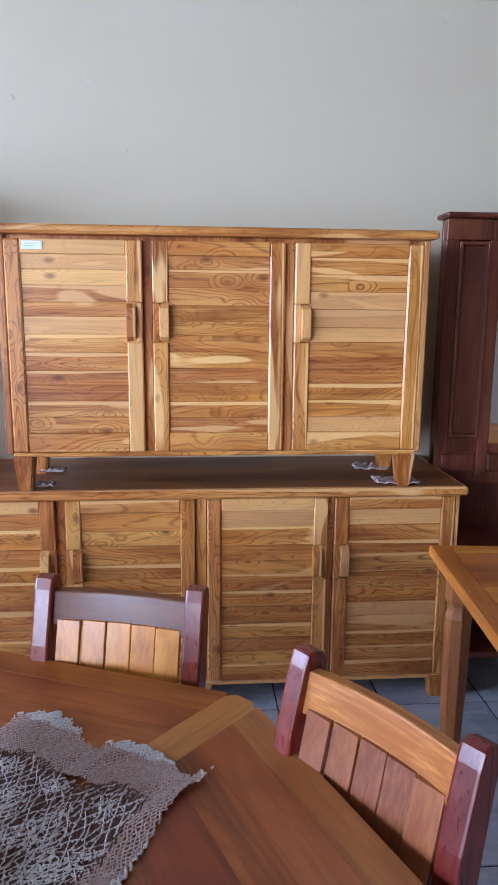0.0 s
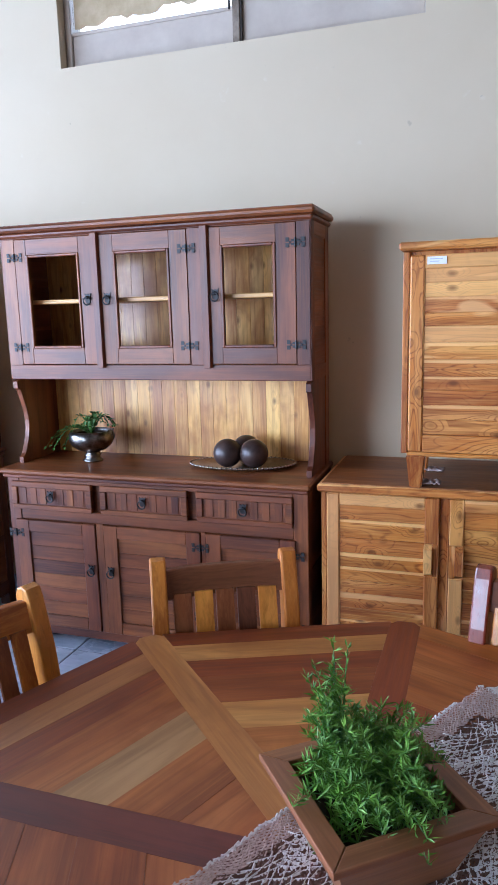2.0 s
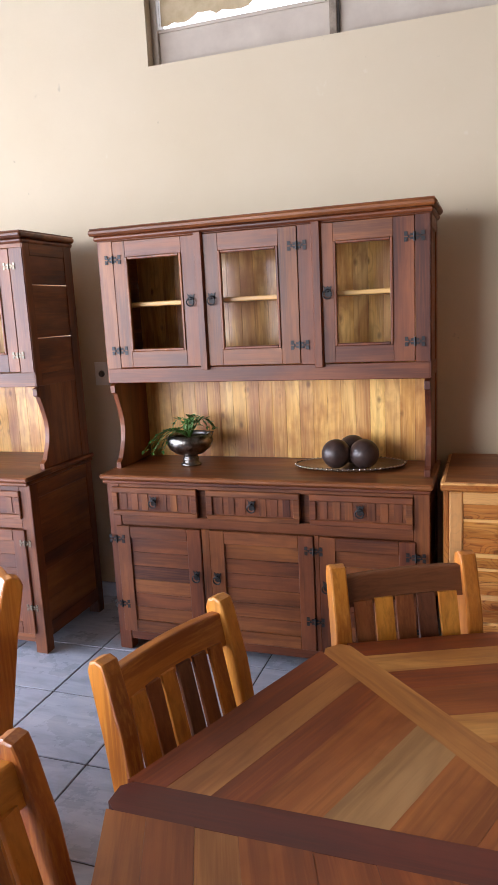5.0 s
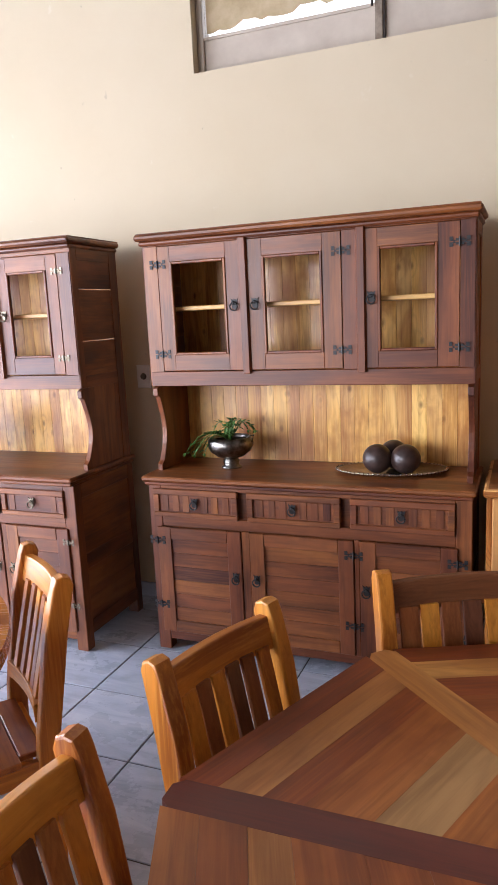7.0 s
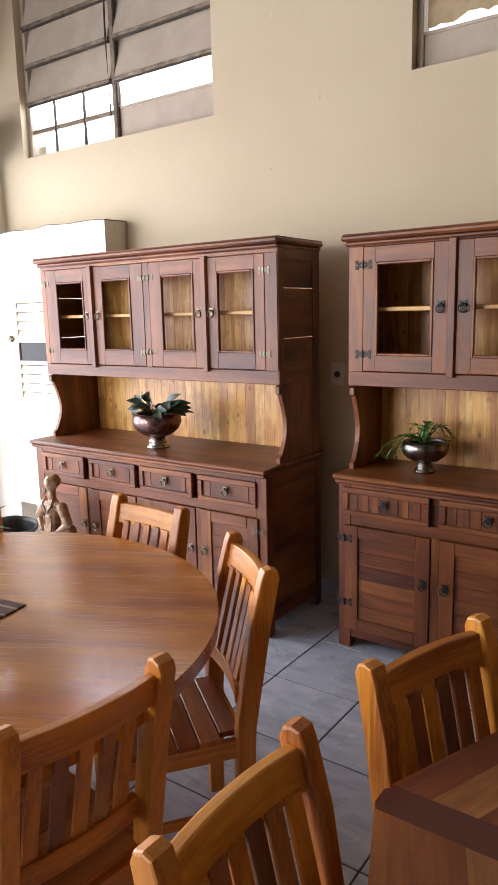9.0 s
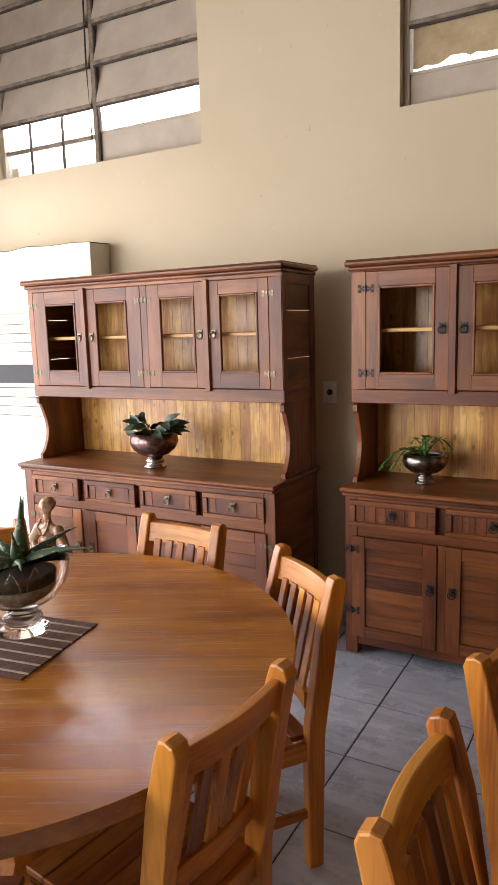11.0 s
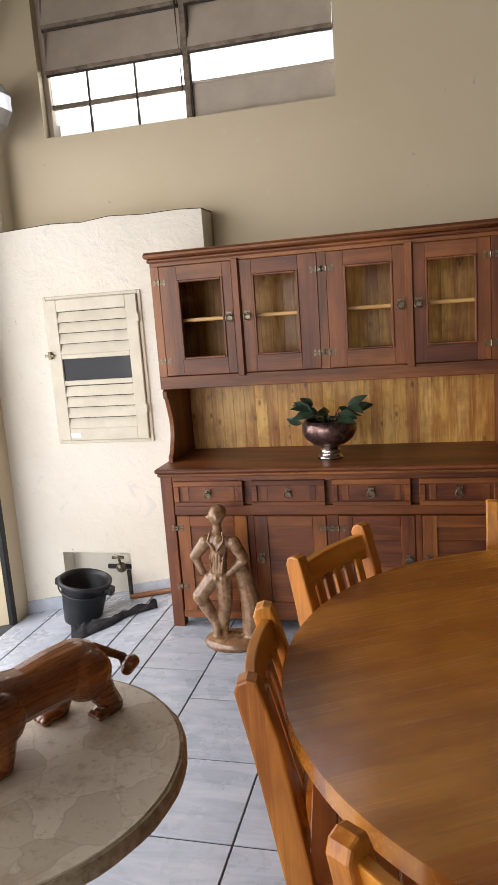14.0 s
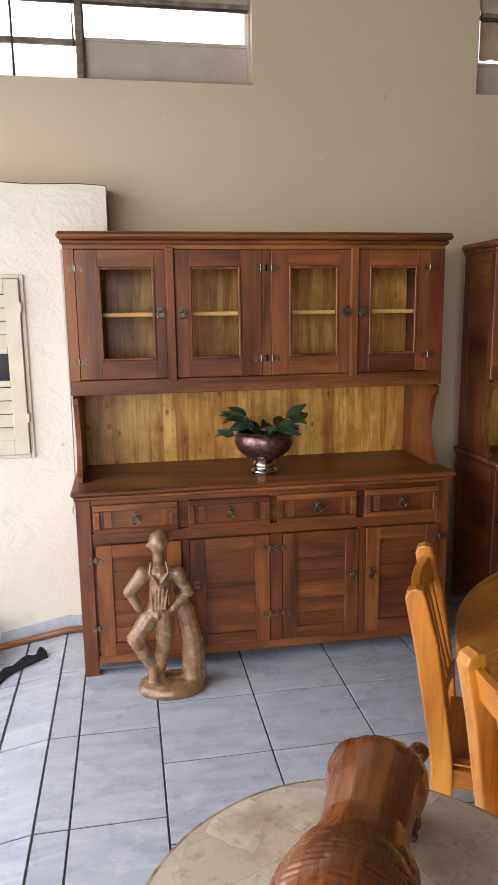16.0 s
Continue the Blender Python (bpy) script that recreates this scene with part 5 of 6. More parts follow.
plant = thing("potted_fern", "bright green feathery plant in a square wooden planter", "potted plant", pose(-0.562, 0.742, AZ + 0.008, 0, 0, 38.5))
hw, hb, ph = 0.125, 0.085, 0.11
for k in range(4):
    bm = bmesh.new()
    vs = [bm.verts.new(v) for v in ((-hw, -hw, ph), (hw, -hw, ph), (hb, -hb, 0), (-hb, -hb, 0), (-hw + 0.018, -hw + 0.018, ph), (hw - 0.018, -hw + 0.018, ph), (hb - 0.016, -hb + 0.016, 0), (-hb + 0.016, -hb + 0.016, 0))]
    for f in ((0, 1, 2, 3), (4, 7, 6, 5), (0, 4, 5, 1), (3, 2, 6, 7), (1, 5, 6, 2), (0, 3, 7, 4)):
        bm.faces.new([vs[i] for i in f])
    ob = part("side_board", bm, M_PLANTERWOOD, plant)
    ob.matrix_basis = Matrix.Rotation(k * math.pi / 2, 4, "Z")
    bm = bmesh.new()
    prism(bm, [(-hw - 0.012, -hw - 0.012), (hw + 0.012, -hw - 0.012), (hw - 0.026, -hw + 0.026), (-hw + 0.026, -hw + 0.026)], "z", ph, ph + 0.012, 0.002)
    ob = part("rim_board", bm, M_PLANTERWOOD, plant)
    ob.matrix_basis = Matrix.Rotation(k * math.pi / 2, 4, "Z")
part("base_board", boxes((-hb, hb, -hb, hb, 0.0, 0.01)), M_PLANTERWOOD, plant)
part("soil", boxes((-0.1, 0.1, -0.1, 0.1, 0.06, 0.09)), M_SOIL, plant)


def leaf(bm, p, d, up, length, width):
    d, up = Vector(d).normalized(), Vector(up)
    s = d.cross(up)
    s = s.normalized() if s.length > 1e-5 else Vector((1, 0, 0))
    p = Vector(p)
    nrm = s.cross(d)
    a, b, c, e = p, p + d * length * 0.45 + s * width / 2 + nrm * width * 0.1, p + d * length, p + d * length * 0.45 - s * width / 2 + nrm * width * 0.1
    m2 = p + d * length * 0.5 - nrm * width * 0.08
    vs = [bm.verts.new(v) for v in (a, b, c, e, m2)]
    bm.faces.new((vs[0], vs[1], vs[4])), bm.faces.new((vs[1], vs[2], vs[4])), bm.faces.new((vs[2], vs[3], vs[4])), bm.faces.new((vs[3], vs[0], vs[4]))


rng = random.Random(21)
leaves, stems = bmesh.new(), bmesh.new()
for k in range(170):
    a, r = rng.uniform(0, 2 * math.pi), rng.uniform(0, 0.075)
    tall = k < 20
    top = Vector((-0.055 + rng.uniform(-0.028, 0.028), 0.045 + rng.uniform(-0.028, 0.028), rng.uniform(0.2, 0.35))) if tall else Vector((math.cos(a) * (r + rng.uniform(0.02, 0.075)), math.sin(a) * (r + rng.uniform(0.02, 0.075)), rng.uniform(0.1, 0.25) - r * 0.7))
    base = Vector((math.cos(a) * r * 0.6, math.sin(a) * r * 0.6, 0.085))
    if tall:
        base = Vector((-0.04, 0.035, 0.085))
    pts = []
    for i in range(13):
        t = i / 12
        p = base.lerp(top, t)
        p.z += 0.03 * math.sin(math.pi * t)
        pts.append(p)
    tube(stems, pts[::4], [0.0016, 0.0014, 0.001, 0.0006], 4)
    for i in range(1, 13):
        for j in range(4 if tall else 5):
            d = Vector((rng.uniform(-1, 1), rng.uniform(-1, 1), rng.uniform(-0.1, 1.1)))
            leaf(leaves, pts[i], d, (rng.uniform(-1, 1), rng.uniform(-1, 1), 1), rng.uniform(0.012, 0.026), rng.uniform(0.0025, 0.005))
part("foliage", leaves, M_FERN, plant, "fine bright green leaves")
part("stem", stems, M_LEAF, plant)


# ---- bowls, tray and balls on the hutches ----
def bowl_pot(name, label, x, y, z, s, mat, wide=1.0):
    t = thing(name, label, "potted plant", pose(x, y, z))
    bm = bmesh.new()
    lathe(bm, [(r * s * (wide if h > 0.05 else 1), h * s) for r, h in ((0.045, 0), (0.047, 0.006), (0.038, 0.012), (0.034, 0.022), (0.039, 0.03), (0.033, 0.036), (0.03, 0.045), (0.055, 0.055), (0.08, 0.078), (0.091, 0.105), (0.088, 0.13), (0.08, 0.142), (0.074, 0.142), (0.08, 0.125), (0.078, 0.12))], 36)
    part("bowl", bm, mat, t, "", True)
    bm = bmesh.new()
    lathe(bm, [(0.0785 * s * wide, 0.118 * s), (0.078 * s * wide, 0.126 * s)], 24)
    part("soil", bm, M_SOIL, t)
    return t


pot = bowl_pot("potted_fern", "drooping green fern in a silver footed bowl on the counter", -2.262, 2.77, 0.9, 1.08, M_PEWTER, 1.15)
bm = bmesh.new()
tube(bm, [(0.08, 0, 0.12), (0.115, 0, 0.135), (0.125, 0, 0.165), (0.1, 0, 0.16), (0.085, 0, 0.135)], 0.005, 8)
part("handle", bm, M_PEWTER, pot, "", True)
rng = random.Random(5)
bm = bmesh.new()
for k in range(17):
    a = rng.uniform(0, 2 * math.pi) if k > 7 else rng.uniform(2.3, 4.0)
    L = rng.uniform(0.13, 0.24) if k <= 7 else rng.uniform(0.08, 0.14)
    prev = []
    for i in range(7):
        t = i / 6
        p = Vector((math.cos(a) * L * t, math.sin(a) * L * t * 0.8, 0.13 + 0.1 * math.sin(t * 2.5) * (0.7 if k < 8 else 1) - 0.09 * t * t * (k < 8)))
        prev.append(p)
    for p, q in zip(prev, prev[1:]):
        leaf(bm, p, q - p, (0, 0, 1), (q - p).length * 1.35, 0.018)
        for s in (-1, 1):
            side_d = Vector((-math.sin(a) * s, math.cos(a) * s, 0.1)) + (q - p).normalized() * 0.8
            leaf(bm, q, side_d, (0, 0, 1), 0.03, 0.013)
part("fronds", bm, M_LEAF, pot)

def oval_leaf(bm, p, d, up, length, width):
    """A broad leaf folded along its rib and drooping at the tip."""
    d = Vector(d).normalized()
    side = d.cross(Vector(up))
    side = side.normalized() if side.length > 1e-5 else Vector((1, 0, 0))
    nrm = side.cross(d)
    rows = []
    for i in range(7):
        t = i / 6
        w = width / 2 * math.sin(math.pi * min(1, 0.04 + 0.96 * t) ** 0.8) + 0.0006
        c = Vector(p) + d * length * t - nrm * (length * 0.25 * t * t)
        rows.append([bm.verts.new(c + side * w * k + nrm * abs(k) * w * 0.3) for k in (-1, 0, 1)])
    for a, b in zip(rows, rows[1:]):
        for k in (0, 1):
            bm.faces.new((a[k], a[k + 1], b[k + 1], b[k]))


pot = bowl_pot("potted_foliage", "dark-leaved plant in a tarnished copper bowl with silver foot", -3.835, 2.58, 0.909, 1.45, M_COPPER, 1.1)
bm = bmesh.new()
lathe(bm, [(r * 1.445, h * 1.42) for r, h in ((0.046, 0), (0.048, 0.006), (0.039, 0.012), (0.035, 0.022), (0.04, 0.03), (0.034, 0.036), (0.031, 0.044))], 32)
part("foot", bm, M_SILVER, pot, "polished silver foot", True)
rng = random.Random(8)
bm = bmesh.new()
for k in range(30):
    a = rng.uniform(0, 2 * math.pi)
    if k < 6:
        a = rng.uniform(2.7, 3.5)
    L = rng.uniform(0.06, 0.16) * (1.35 if k < 6 else 1)
    p = Vector((math.cos(a) * L, math.sin(a) * L * 0.7, 0.2 + rng.uniform(-0.02, 0.085)))
    tube(bm, [(0, 0, 0.17), tuple(p * 0.6 + Vector((0, 0, 0.06))), tuple(p)], 0.0022, 4)
    d = Vector((math.cos(a + rng.uniform(-0.8, 0.8)), math.sin(a + rng.uniform(-0.8, 0.8)), rng.uniform(-0.5, 0.7)))
    oval_leaf(bm, p, d, (rng.uniform(-0.5, 0.5), -0.8, rng.uniform(0.3, 1.0)), rng.uniform(0.085, 0.12), rng.uniform(0.04, 0.055))
part("foliage", bm, M_DARKLEAF, pot, "dark oval leaves", True)

tray = thing("oval_tray", "worn oval metal serving tray on the hutch counter", "tray", pose(-1.48, 2.8, 0.9, 0, 0, 8))
bm = bmesh.new()
lathe(bm, [(0.17, 0.0), (0.19, 0.004), (0.235, 0.012), (0.252, 0.016), (0.25, 0.02), (0.232, 0.017), (0.188, 0.009), (0.165, 0.007)], 64, squash=0.56)
part("dish", bm, M_TRAY, tray, "", True)
bm = bmesh.new()
for k in range(64):
    a = 2 * math.pi * k / 64
    ball(bm, (0.249 * math.cos(a), 0.249 * 0.56 * math.sin(a), 0.018), 0.006, seg=6)
part("beaded_rim", bm, M_SILVER, tray, "", True)
for x, y in ((-1.53, 2.735), (-1.405, 2.745), (-1.475, 2.845)):
    solid("decorative_ball", ball(bmesh.new(), (x, y, 0.909 + 0.066), 0.066, seg=28), M_BALL, "dark polished wooden ball resting in a tray", "ball", smooth=True, group="balls in the tray")

# ---- aloe, mat and cards on the round table ----
MC, MROT = Vector((-2.866, 0.589, BZ)), 8.5
mat = thing("placemat", "brown striped stick placemat on the round table", "placemat", pose(MC.x, MC.y, BZ, 0, 0, MROT))
n = 44
for k in range(n):
    y = -0.18 + 0.36 * k / n
    pale = k % 6 == 3
    part("stick", boxes((-0.164, 0.164, y, y + 0.36 / n - 0.0006, 0.0, 0.005 + 0.001 * pale), bevel=0.0012), M_MATPALE if pale else M_MATDARK, mat)
aloe = thing("potted_aloe", "spiky spotted aloe in a wide engraved footed glass bowl", "potted plant", pose(-2.905, 0.66, BZ + 0.0065) @ Matrix.Scale(1.1, 4))


def tilted(bm, low, lean):
    """Lean the rim: the higher a point, the more its height follows x."""
    for v in bm.verts:
        v.co.z += max(0.0, v.co.z - low) * lean * v.co.x
    return bm


outer = [(0.03, 0.066), (0.062, 0.074), (0.1, 0.098), (0.125, 0.132), (0.134, 0.168), (0.13, 0.2)]
inner = [(0.1265, 0.2), (0.13, 0.168), (0.121, 0.134), (0.096, 0.102), (0.06, 0.079), (0.02, 0.075)]
part("bowl", tilted(lathe(bmesh.new(), outer + inner, 48), 0.1, 2.6), M_BOWL, aloe, "clear engraved glass", True)
part("foot", lathe(bmesh.new(), [(0.066, 0.0), (0.068, 0.006), (0.054, 0.016), (0.047, 0.03), (0.054, 0.04), (0.047, 0.048), (0.036, 0.056), (0.036, 0.065)], 40), M_BOWL, aloe, "ringed glass foot", True)
part("soil", lathe(bmesh.new(), [(0.02, 0.081), (0.056, 0.086), (0.088, 0.108), (0.1, 0.134), (0.104, 0.16), (0.09, 0.166)], 32, (-0.008, 0, 0)), M_SOIL, aloe, "dark damp soil seen through the glass", True)
part("root_ball", lathe(bmesh.new(), [(0.02, 0.0785), (0.058, 0.083), (0.088, 0.1035), (0.099, 0.12), (0.103, 0.135), (0.099, 0.136)], 32, (-0.008, 0, 0)), M_ROOTS, aloe, "pale gravel under the soil", True)
for k in range(14):
    a = 2 * math.pi * k / 14
    bm = bmesh.new()
    for s2 in (-1, 1):
        tube(bm, [(r * math.cos(a + s2 * t), r * math.sin(a + s2 * t), z) for t, r, z in ((0, 0.1015, 0.098), (0.1, 0.119, 0.12), (0.16, 0.1305, 0.146), (0.1, 0.1348, 0.168), (0, 0.1335, 0.186))], 0.0008, 4)
    part("engraved_leaf", tilted(bm, 0.1, 2.6), M_BOWL, aloe)
for k, (a, lean, L, w) in enumerate(((2.9, 1.15, 0.23, 0.04), (2.2, 0.5, 0.22, 0.045), (1.5, 0.1, 0.21, 0.05), (0.25, 1.0, 0.24, 0.042), (3.6, 0.9, 0.2, 0.04), (-0.7, 1.0, 0.17, 0.04), (4.6, 0.9, 0.17, 0.04), (0.9, 0.8, 0.19, 0.04), (5.4, 0.4, 0.15, 0.04), (3.0, 0.75, 0.16, 0.04))):
    bm = bmesh.new()
    pts, rad = [], []
    for i in range(9):
        t = i / 8
        ang = lean * (0.85 + 0.4 * t)
        pts.append(Vector((math.cos(a) * L * t * math.sin(ang), math.sin(a) * L * t * math.sin(ang), 0.165 + L * t * math.cos(ang))))
        rad.append(max(0.0006, w / 2 * (1 - t) ** 0.75 * (0.75 + 0.5 * math.sin(math.pi * min(1, t * 1.6)))))
    tube(bm, pts, rad, 10)
    part("aloe_leaf", bm, M_ALOE, aloe, "", True)

c = thing("price_card", "small white price card lying on the round table", "card", pose(-2.787, -0.168, BZ + 0.001, 0, 0, 4) @ Matrix.Scale(0.88, 4), "price cards")
part("card", boxes((-0.035, 0.035, -0.022, 0.022, 0, 0.0015), bevel=0), M_PAPER, c)
for k in range(2):
    part("print", boxes((-0.022, 0.016 - 0.01 * k, 0.005 - 0.011 * k, 0.0065 - 0.011 * k, 0.0015, 0.002), bevel=0), M_WINWOOD, c)
c = thing("price_card", "small white price label stuck on a chair rail", "card", by_posts((-2.641, -0.362), (-2.304, -0.18)) @ pose(0.01, -0.0145, 0.905, 78, 0, 0), "price cards")
part("card", boxes((-0.026, 0.026, -0.012, 0.012, 0, 0.0012), bevel=0), M_PAPER, c)

# ---- stone side table with carved lion ----
PC, PR, PZ = Vector((-4.18, 0.04, 0)), 0.36, 0.83
ped = thing("stone_pedestal_table", "round worn stone table top on a turned stone foot", "pedestal table", Matrix.Translation(PC))
bm = bmesh.new()
lathe(bm, [(PR - 0.02, PZ - 0.04), (PR, PZ - 0.03), (PR, PZ - 0.012), (PR - 0.006, PZ - 0.002), (PR - 0.03, PZ - 0.0015)], 72)
for v in bm.verts:
    f = 1 + 0.008 * noise.noise((v.co.x * 14, v.co.y * 14, v.co.z * 30))
    v.co.x, v.co.y = v.co.x * f, v.co.y * f
part("slab", bm, M_STONEEDGE, ped, "rough brown stone rim")
bm = bmesh.new()
lathe(bm, [(PR - 0.012, PZ - 0.003), (PR - 0.014, PZ + 0.001), (PR - 0.05, PZ + 0.0015)], 72)
part("top_face", bm, M_SHARDS, ped, "worn beige stone shards laid flat")
bm = bmesh.new()
lathe(bm, [(0.2, 0), (0.2, 0.06), (0.12, 0.1), (0.09, 0.3), (0.1, 0.5), (0.09, 0.66), (0.16, 0.75), (0.2, PZ - 0.041)], 32)
part("foot", bm, M_STONEEDGE, ped, "", True)


def capsule(bm, a, b, ra, rb, steps=10):
    a, b = Vector(a), Vector(b)
    for i in range(steps + 1):
        t = i / steps
        ball(bm, a.lerp(b, t), ra + (rb - ra) * t, seg=12)


def remeshed(ob, voxel):
    r = ob.modifiers.new("fuse", "REMESH")
    r.mode, r.voxel_size, r.use_smooth_shade = "VOXEL", voxel, True
    s = ob.modifiers.new("ease", "SMOOTH")
    s.factor, s.iterations = 0.5, 1
    return ob


# lion, its head towards the south
bm = bmesh.new()
rng = random.Random(3)
chain = [((0.0, 0.15, 0.2), 0.098), ((0.0, 0.07, 0.2), 0.096), ((0.0, -0.03, 0.192), 0.09), ((0.0, -0.12, 0.2), 0.1), ((0.0, -0.2, 0.215), 0.105), ((0.0, -0.27, 0.225), 0.1)]
for (p, r), (q, s) in zip(chain, chain[1:]):
    capsule(bm, p, q, r, s, 10)
for sx, y, fy in ((-0.05, 0.15, 0.12), (0.05, 0.17, 0.235), (-0.055, -0.14, -0.08), (0.055, -0.14, -0.145)):
    capsule(bm, (sx, y, 0.18), (sx * 1.2, (y + fy) / 2, 0.09), 0.062, 0.043)
    capsule(bm, (sx * 1.2, (y + fy) / 2, 0.09), (sx * 1.2, fy, 0.028), 0.043, 0.034)
    ball(bm, (sx * 1.2, fy - 0.022, 0.022), 0.038, 1, 1.3, 0.6, 14)
    for k in (-1, 0, 1):
        ball(bm, (sx * 1.2 + k * 0.021, fy - 0.062, 0.016), 0.014, 1, 1.2, 1, 8)
capsule(bm, (0, 0.225, 0.24), (0.035, 0.31, 0.17), 0.018, 0.015)
capsule(bm, (0.035, 0.31, 0.17), (0.065, 0.3, 0.13), 0.015, 0.016)
capsule(bm, (0.065, 0.3, 0.13), (0.08, 0.31, 0.165), 0.02, 0.026)
for sx in (-1, 1):
    ball(bm, (sx * 0.052, 0.16, 0.18), 0.078, 0.8, 1.1, 1.2, 16)
    ball(bm, (sx * 0.058, -0.14, 0.18), 0.08, 0.8, 1.1, 1.25, 16)
MY, MZ, MR, ML = -0.265, 0.225, 0.122, 0.17
ball(bm, (0, MY, MZ), MR, 1, ML / MR, 1, 28)
ball(bm, (0, -0.42, 0.225), 0.078, 0.95, 1.1, 1.0, 16)
ball(bm, (0, -0.485, 0.19), 0.048, 1, 1, 0.8, 14)
for sx in (-1, 1):
    ball(bm, (sx * 0.075, -0.375, 0.31), 0.03, 1, 0.5, 1.1, 10)
for k in range(21):
    y0 = MY - 0.135 + 0.25 * k / 20
    for s2 in (-1, 1):
        pts = []
        for i in range(13):
            a = math.pi / 2 - s2 * 2.3 * i / 12
            y = min(MY + 0.15, y0 + 0.03 * (1 - i / 12) ** 1.5 + 0.003 * math.sin(i * 1.3 + k))
            rr = MR * math.sqrt(max(0.05, 1 - ((y - MY) / ML) ** 2)) + 0.006
            pts.append((rr * math.cos(a), y, MZ + rr * math.sin(a)))
        tube(bm, pts, [0.0066 - 0.0012 * i / 12 for i in range(13)], 6)
lion = solid("lion_statue", bm, M_LION, "carved brown wooden lion with a grooved mane, standing on stone", "statue")
lion.matrix_world = pose(-4.166, 0.128, PZ, 0, 0, -28) @ Matrix.Diagonal((0.73, 0.72, 0.6, 1))
remeshed(lion, 0.0034)

# clay figure against the hutch
bm = bmesh.new()


def at(px, pz, d=0.0):
    return Vector((px * 0.0024, d, pz * 0.0026))


lathe(bm, [(0.155, 0), (0.165, 0.02), (0.15, 0.045), (0.12, 0.055)], 32, squash=0.7)
capsule(bm, at(46, 12, 0.02), at(46, 90, 0.03), 0.064, 0.056, 8)
capsule(bm, at(46, 90, 0.03), at(28, 166, 0.03), 0.056, 0.044, 8)
head = at(-18, 285)
ball(bm, head, 0.048, 0.92, 1.0, 1.12, 20)
ball(bm, head + Vector((0.01, 0.012, 0.012)), 0.048, 0.94, 1.0, 0.95, 18)
ball(bm, head + Vector((-0.046, -0.01, -0.008)), 0.011, 1.2, 1, 1, 10)
ball(bm, head + Vector((0.012, -0.043, -0.005)), 0.012, 0.7, 0.6, 1.3, 10)
capsule(bm, at(-18, 265), at(-18, 245), 0.026, 0.028, 3)
for (a, ra), (b, rb) in (((at(-46, 228), 0.032), (at(16, 228), 0.032)), ((at(-16, 225), 0.052), (at(-20, 180), 0.046)), ((at(-20, 180), 0.046), (at(-25, 152), 0.05)),
                         ((at(-48, 228), 0.038), (at(-76, 196), 0.031)), ((at(-76, 196), 0.026), (at(-58, 165, -0.02), 0.02)), ((at(18, 226), 0.038), (at(38, 190), 0.031)), ((at(38, 190), 0.026), (at(8, 165, -0.03), 0.02)),
                         ((at(-36, 148), 0.05), (at(-68, 112, -0.03), 0.042)), ((at(-68, 112, -0.03), 0.042), (at(-38, 50), 0.033)), ((at(-38, 50), 0.025), (at(-36, 26, -0.01), 0.026)),
                         ((at(-12, 148), 0.05), (at(-12, 100), 0.043)), ((at(-12, 100), 0.043), (at(-24, 40, 0.02), 0.034)), ((at(-24, 40, 0.02), 0.026), (at(-22, 24, 0.02), 0.026))):
    capsule(bm, a, b, ra, rb, 6)
for d in (-1, 1):
    tube(bm, [at(-18 + d * 14, 252, -0.02), at(-18 + d * 18, 235, -0.05), at(-18 + d * 2, 215, -0.056)], 0.008, 6)
tube(bm, [at(-46, 155, -0.01), at(-24, 152, -0.05), at(0, 155, -0.01)], 0.009, 6)
for k in range(5):
    tube(bm, [at(-34 + 8 * k, 205, -0.047), at(-33 + 6 * k, 165, -0.05)], 0.005, 6)
fig = solid("figure_statue", bm, M_CLAY, "glazed brown clay figure leaning on a stump", "statue")
fig.matrix_world = pose(-4.345, 2.215, 0, 0, 0, 0) @ Matrix.Scale(0.945, 4)
remeshed(fig, 0.0048)

# bucket and rag
bucket = thing("bucket", "black plastic bucket with a thick rim, standing on the floor", "bucket", pose(-5.45, 2.66, ramp_z(-5.45), 0, 10, 0) @ Matrix.Scale(1.03, 4))
bm = bmesh.new()
lathe(bm, [(0.105, 0.0), (0.11, 0.004), (0.142, 0.235), (0.158, 0.24), (0.16, 0.262), (0.15, 0.268), (0.143, 0.262), (0.135, 0.235), (0.104, 0.012), (0.0, 0.01)], 40)
part("shell", bm, M_BUCKET, bucket, "", True)
part("handle_lug", boxes((0.135, 0.185, -0.03, 0.03, 0.2, 0.245), bevel=0.006), M_BUCKET, bucket)
part("handle_lug", boxes((-0.185, -0.135, -0.03, 0.03, 0.2, 0.245), bevel=0.006), M_BUCKET, bucket)
bm = bmesh.new()
tube(bm, [(0.17 * math.cos(a), 0.03 - 0.17 * math.sin(a) * 0.96, 0.225 - 0.035 * math.sin(a)) for a in np.linspace(0, math.pi, 19)], 0.005, 6)
part("bail", bm, M_BUCKET, bucket, "thin bucket handle", True)
rag = bmesh.new()
n = 26
grid = {}
for i in range(n + 1):
    for j in range(9):
        t, s = i / n, j / 8 * 2 - 1
        cx, cy = -5.4 + 0.45 * t, 2.42 + 0.27 * t ** 1.3
        wd = 0.05 + 0.045 * math.sin(t * 5 + 1)
        hh = 0.012 + 0.03 * abs(noise.noise((t * 7, s * 2.2, 1.7))) * 1.7 + 0.012 * (1 - s * s)
        rx = cx - s * wd * 0.5 + 0.01 * math.sin(t * 17)
        grid[i, j] = rag.verts.new((rx, cy + s * wd, ramp_z(rx) + (hh if abs(s) < 1 else 0.004)))
for i in range(n):
    for j in range(8):
        rag.faces.new((grid[i, j], grid[i + 1, j], grid[i + 1, j + 1], grid[i, j + 1]))
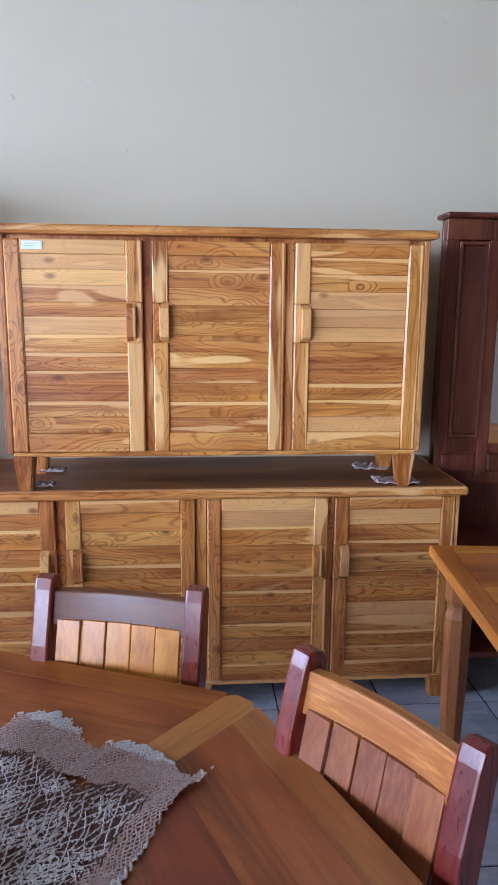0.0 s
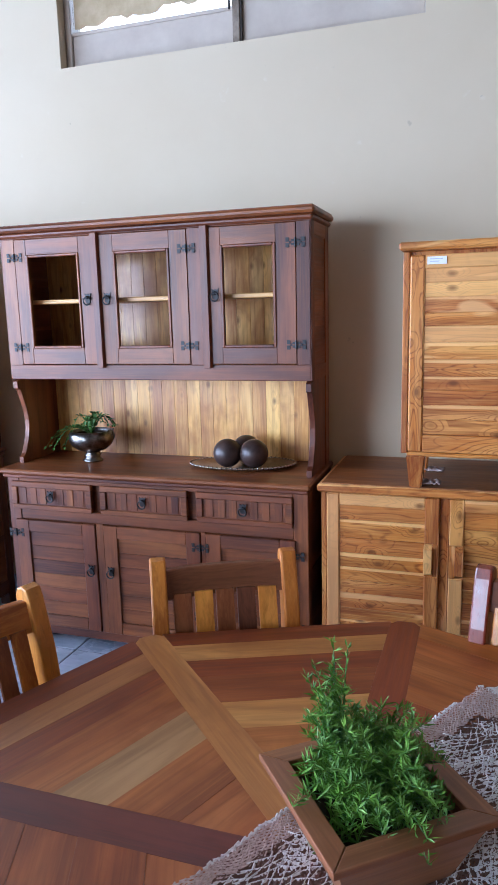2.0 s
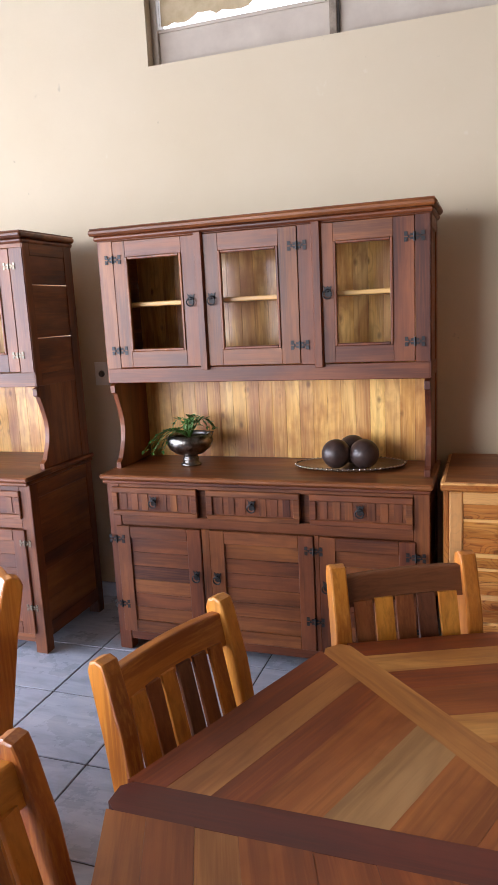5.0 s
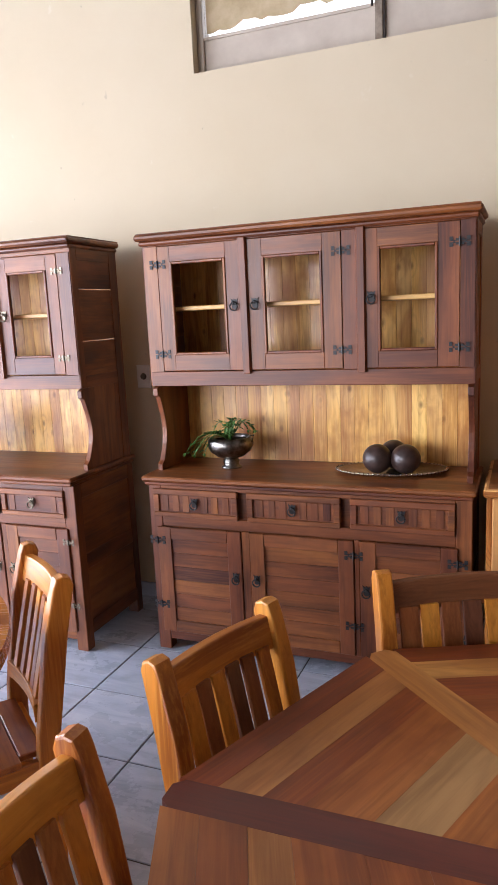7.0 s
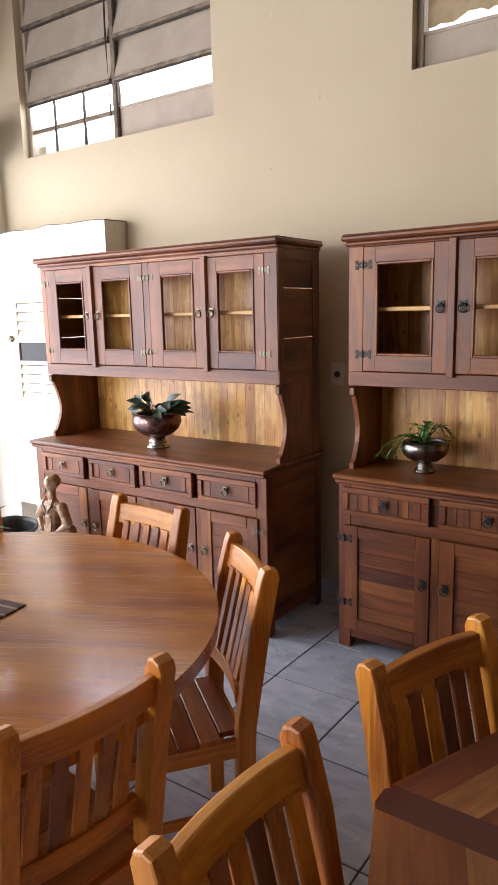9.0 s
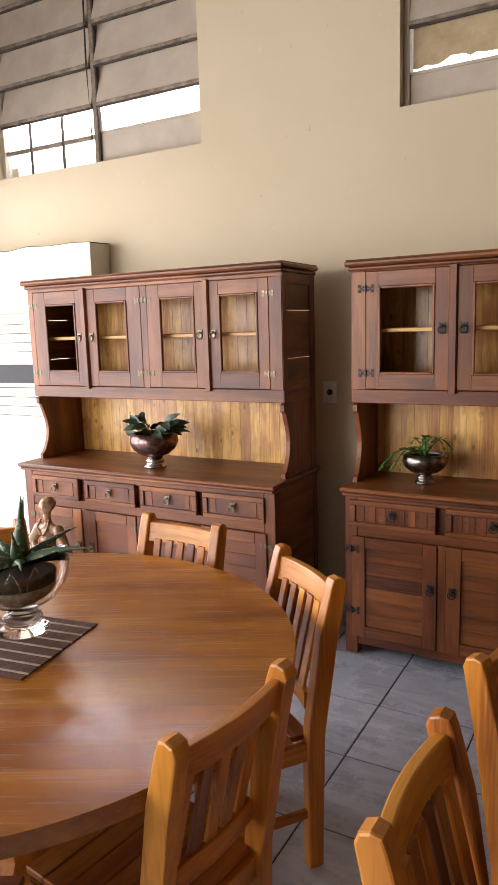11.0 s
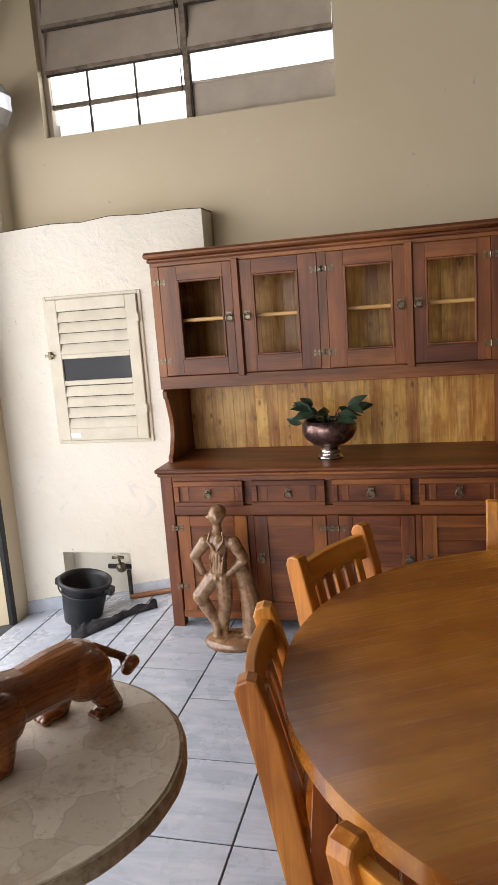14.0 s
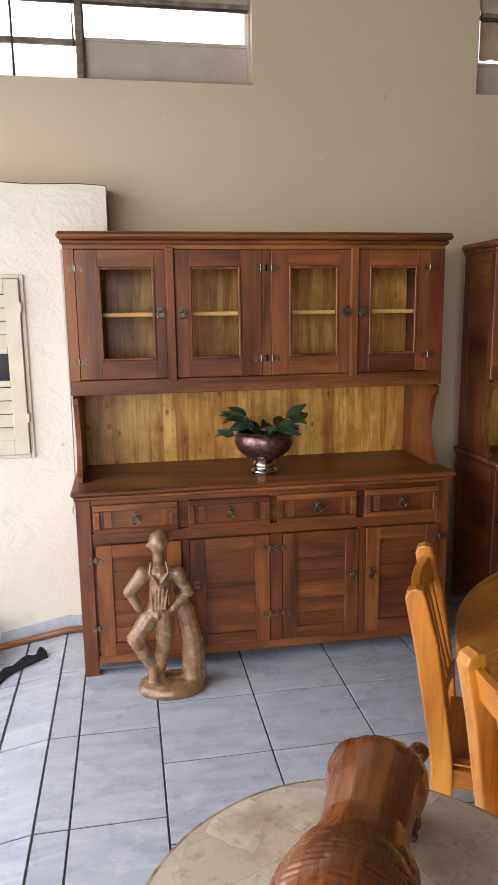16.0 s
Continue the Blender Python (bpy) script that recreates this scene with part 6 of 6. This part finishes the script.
rg = solid("floor_rag", rag, M_RAG, "dark crumpled cloth lying on the tiles beside a bucket", "rag", smooth=True)
rg.modifiers.new("thickness", "SOLIDIFY").thickness = 0.004

# ---- floor tiles ----
floor_bed = boxes((RAMP_X, RIGHT, BACK - 0.2, WALL, -0.26, -0.004), bevel=0)
prism(floor_bed, [(LEFT - 0.2, -0.26), (RAMP_X, -0.26), (RAMP_X, -0.004), (LEFT - 0.2, ramp_z(LEFT - 0.2) - 0.004)], "y", BACK - 0.2, WALL)
floor = tagged(new("floor", finish("floor", floor_bed, M_GROUT)), "pale grey glazed floor tiles with dark joints", "floor", kind="structure")
TX, TY, PX, PY = -3.988, 2.1, 0.427, 0.42
SPLIT = TX - PX
cache = {}


def tile(x0, x1, y0, y1):
    key = (round(x1 - x0, 3), round(y1 - y0, 3))
    if key not in cache:
        w, d, j = key[0], key[1], 0.0035
        cache[key] = finish("tile", boxes((j - w / 2, w / 2 - j, j - d / 2, d / 2 - j, -0.008, 0.0), bevel=0.0015), M_TILE)
    cx = (x0 + x1) / 2
    m = Matrix.Translation((cx, (y0 + y1) / 2, ramp_z(cx)))
    return cache[key], m @ Matrix.Rotation(-math.atan(SLOPE), 4, "Y") if x1 <= RAMP_X + 0.001 else m


rest = bmesh.new()


def lay(x0, x1, y0, y1):
    if x1 - x0 < 0.02 or y1 - y0 < 0.02:
        return
    if x1 <= RAMP_X + 0.001 or (y0 > -1.4 and x0 < 1.9):
        me, m = tile(x0, x1, y0, y1)
        shared("tile", me, floor, m)
    else:
        box(rest, x0 + 0.0035, x1 - 0.0035, y0 + 0.0035, y1 - 0.0035, -0.008, 0, 0)


for i in range(-1, 20):
    x0 = TX + i * PX
    x0, x1 = max(x0, SPLIT), min(x0 + PX, RIGHT)
    for j in range(-3, 15):
        y1 = min(TY - j * PY, WALL)
        y0 = max(TY - (j + 1) * PY, BACK)
        if x1 > x0 and y1 > y0:
            lay(x0, x1, y0, y1)
cols = [SPLIT, -4.742, RAMP_X, -5.06, -5.42, -5.75, LEFT]
for b, a in zip(cols, cols[1:]):
    for j in range(-3, 12):
        y1 = min(1.926 - j * 0.535, WALL)
        y0 = max(1.926 - (j + 1) * 0.535, BACK)
        if y1 > y0:
            lay(a, b, y0, y1)
ob = part("far_tiles", rest, M_TILE, floor)
ob["kind"] = "stuff"
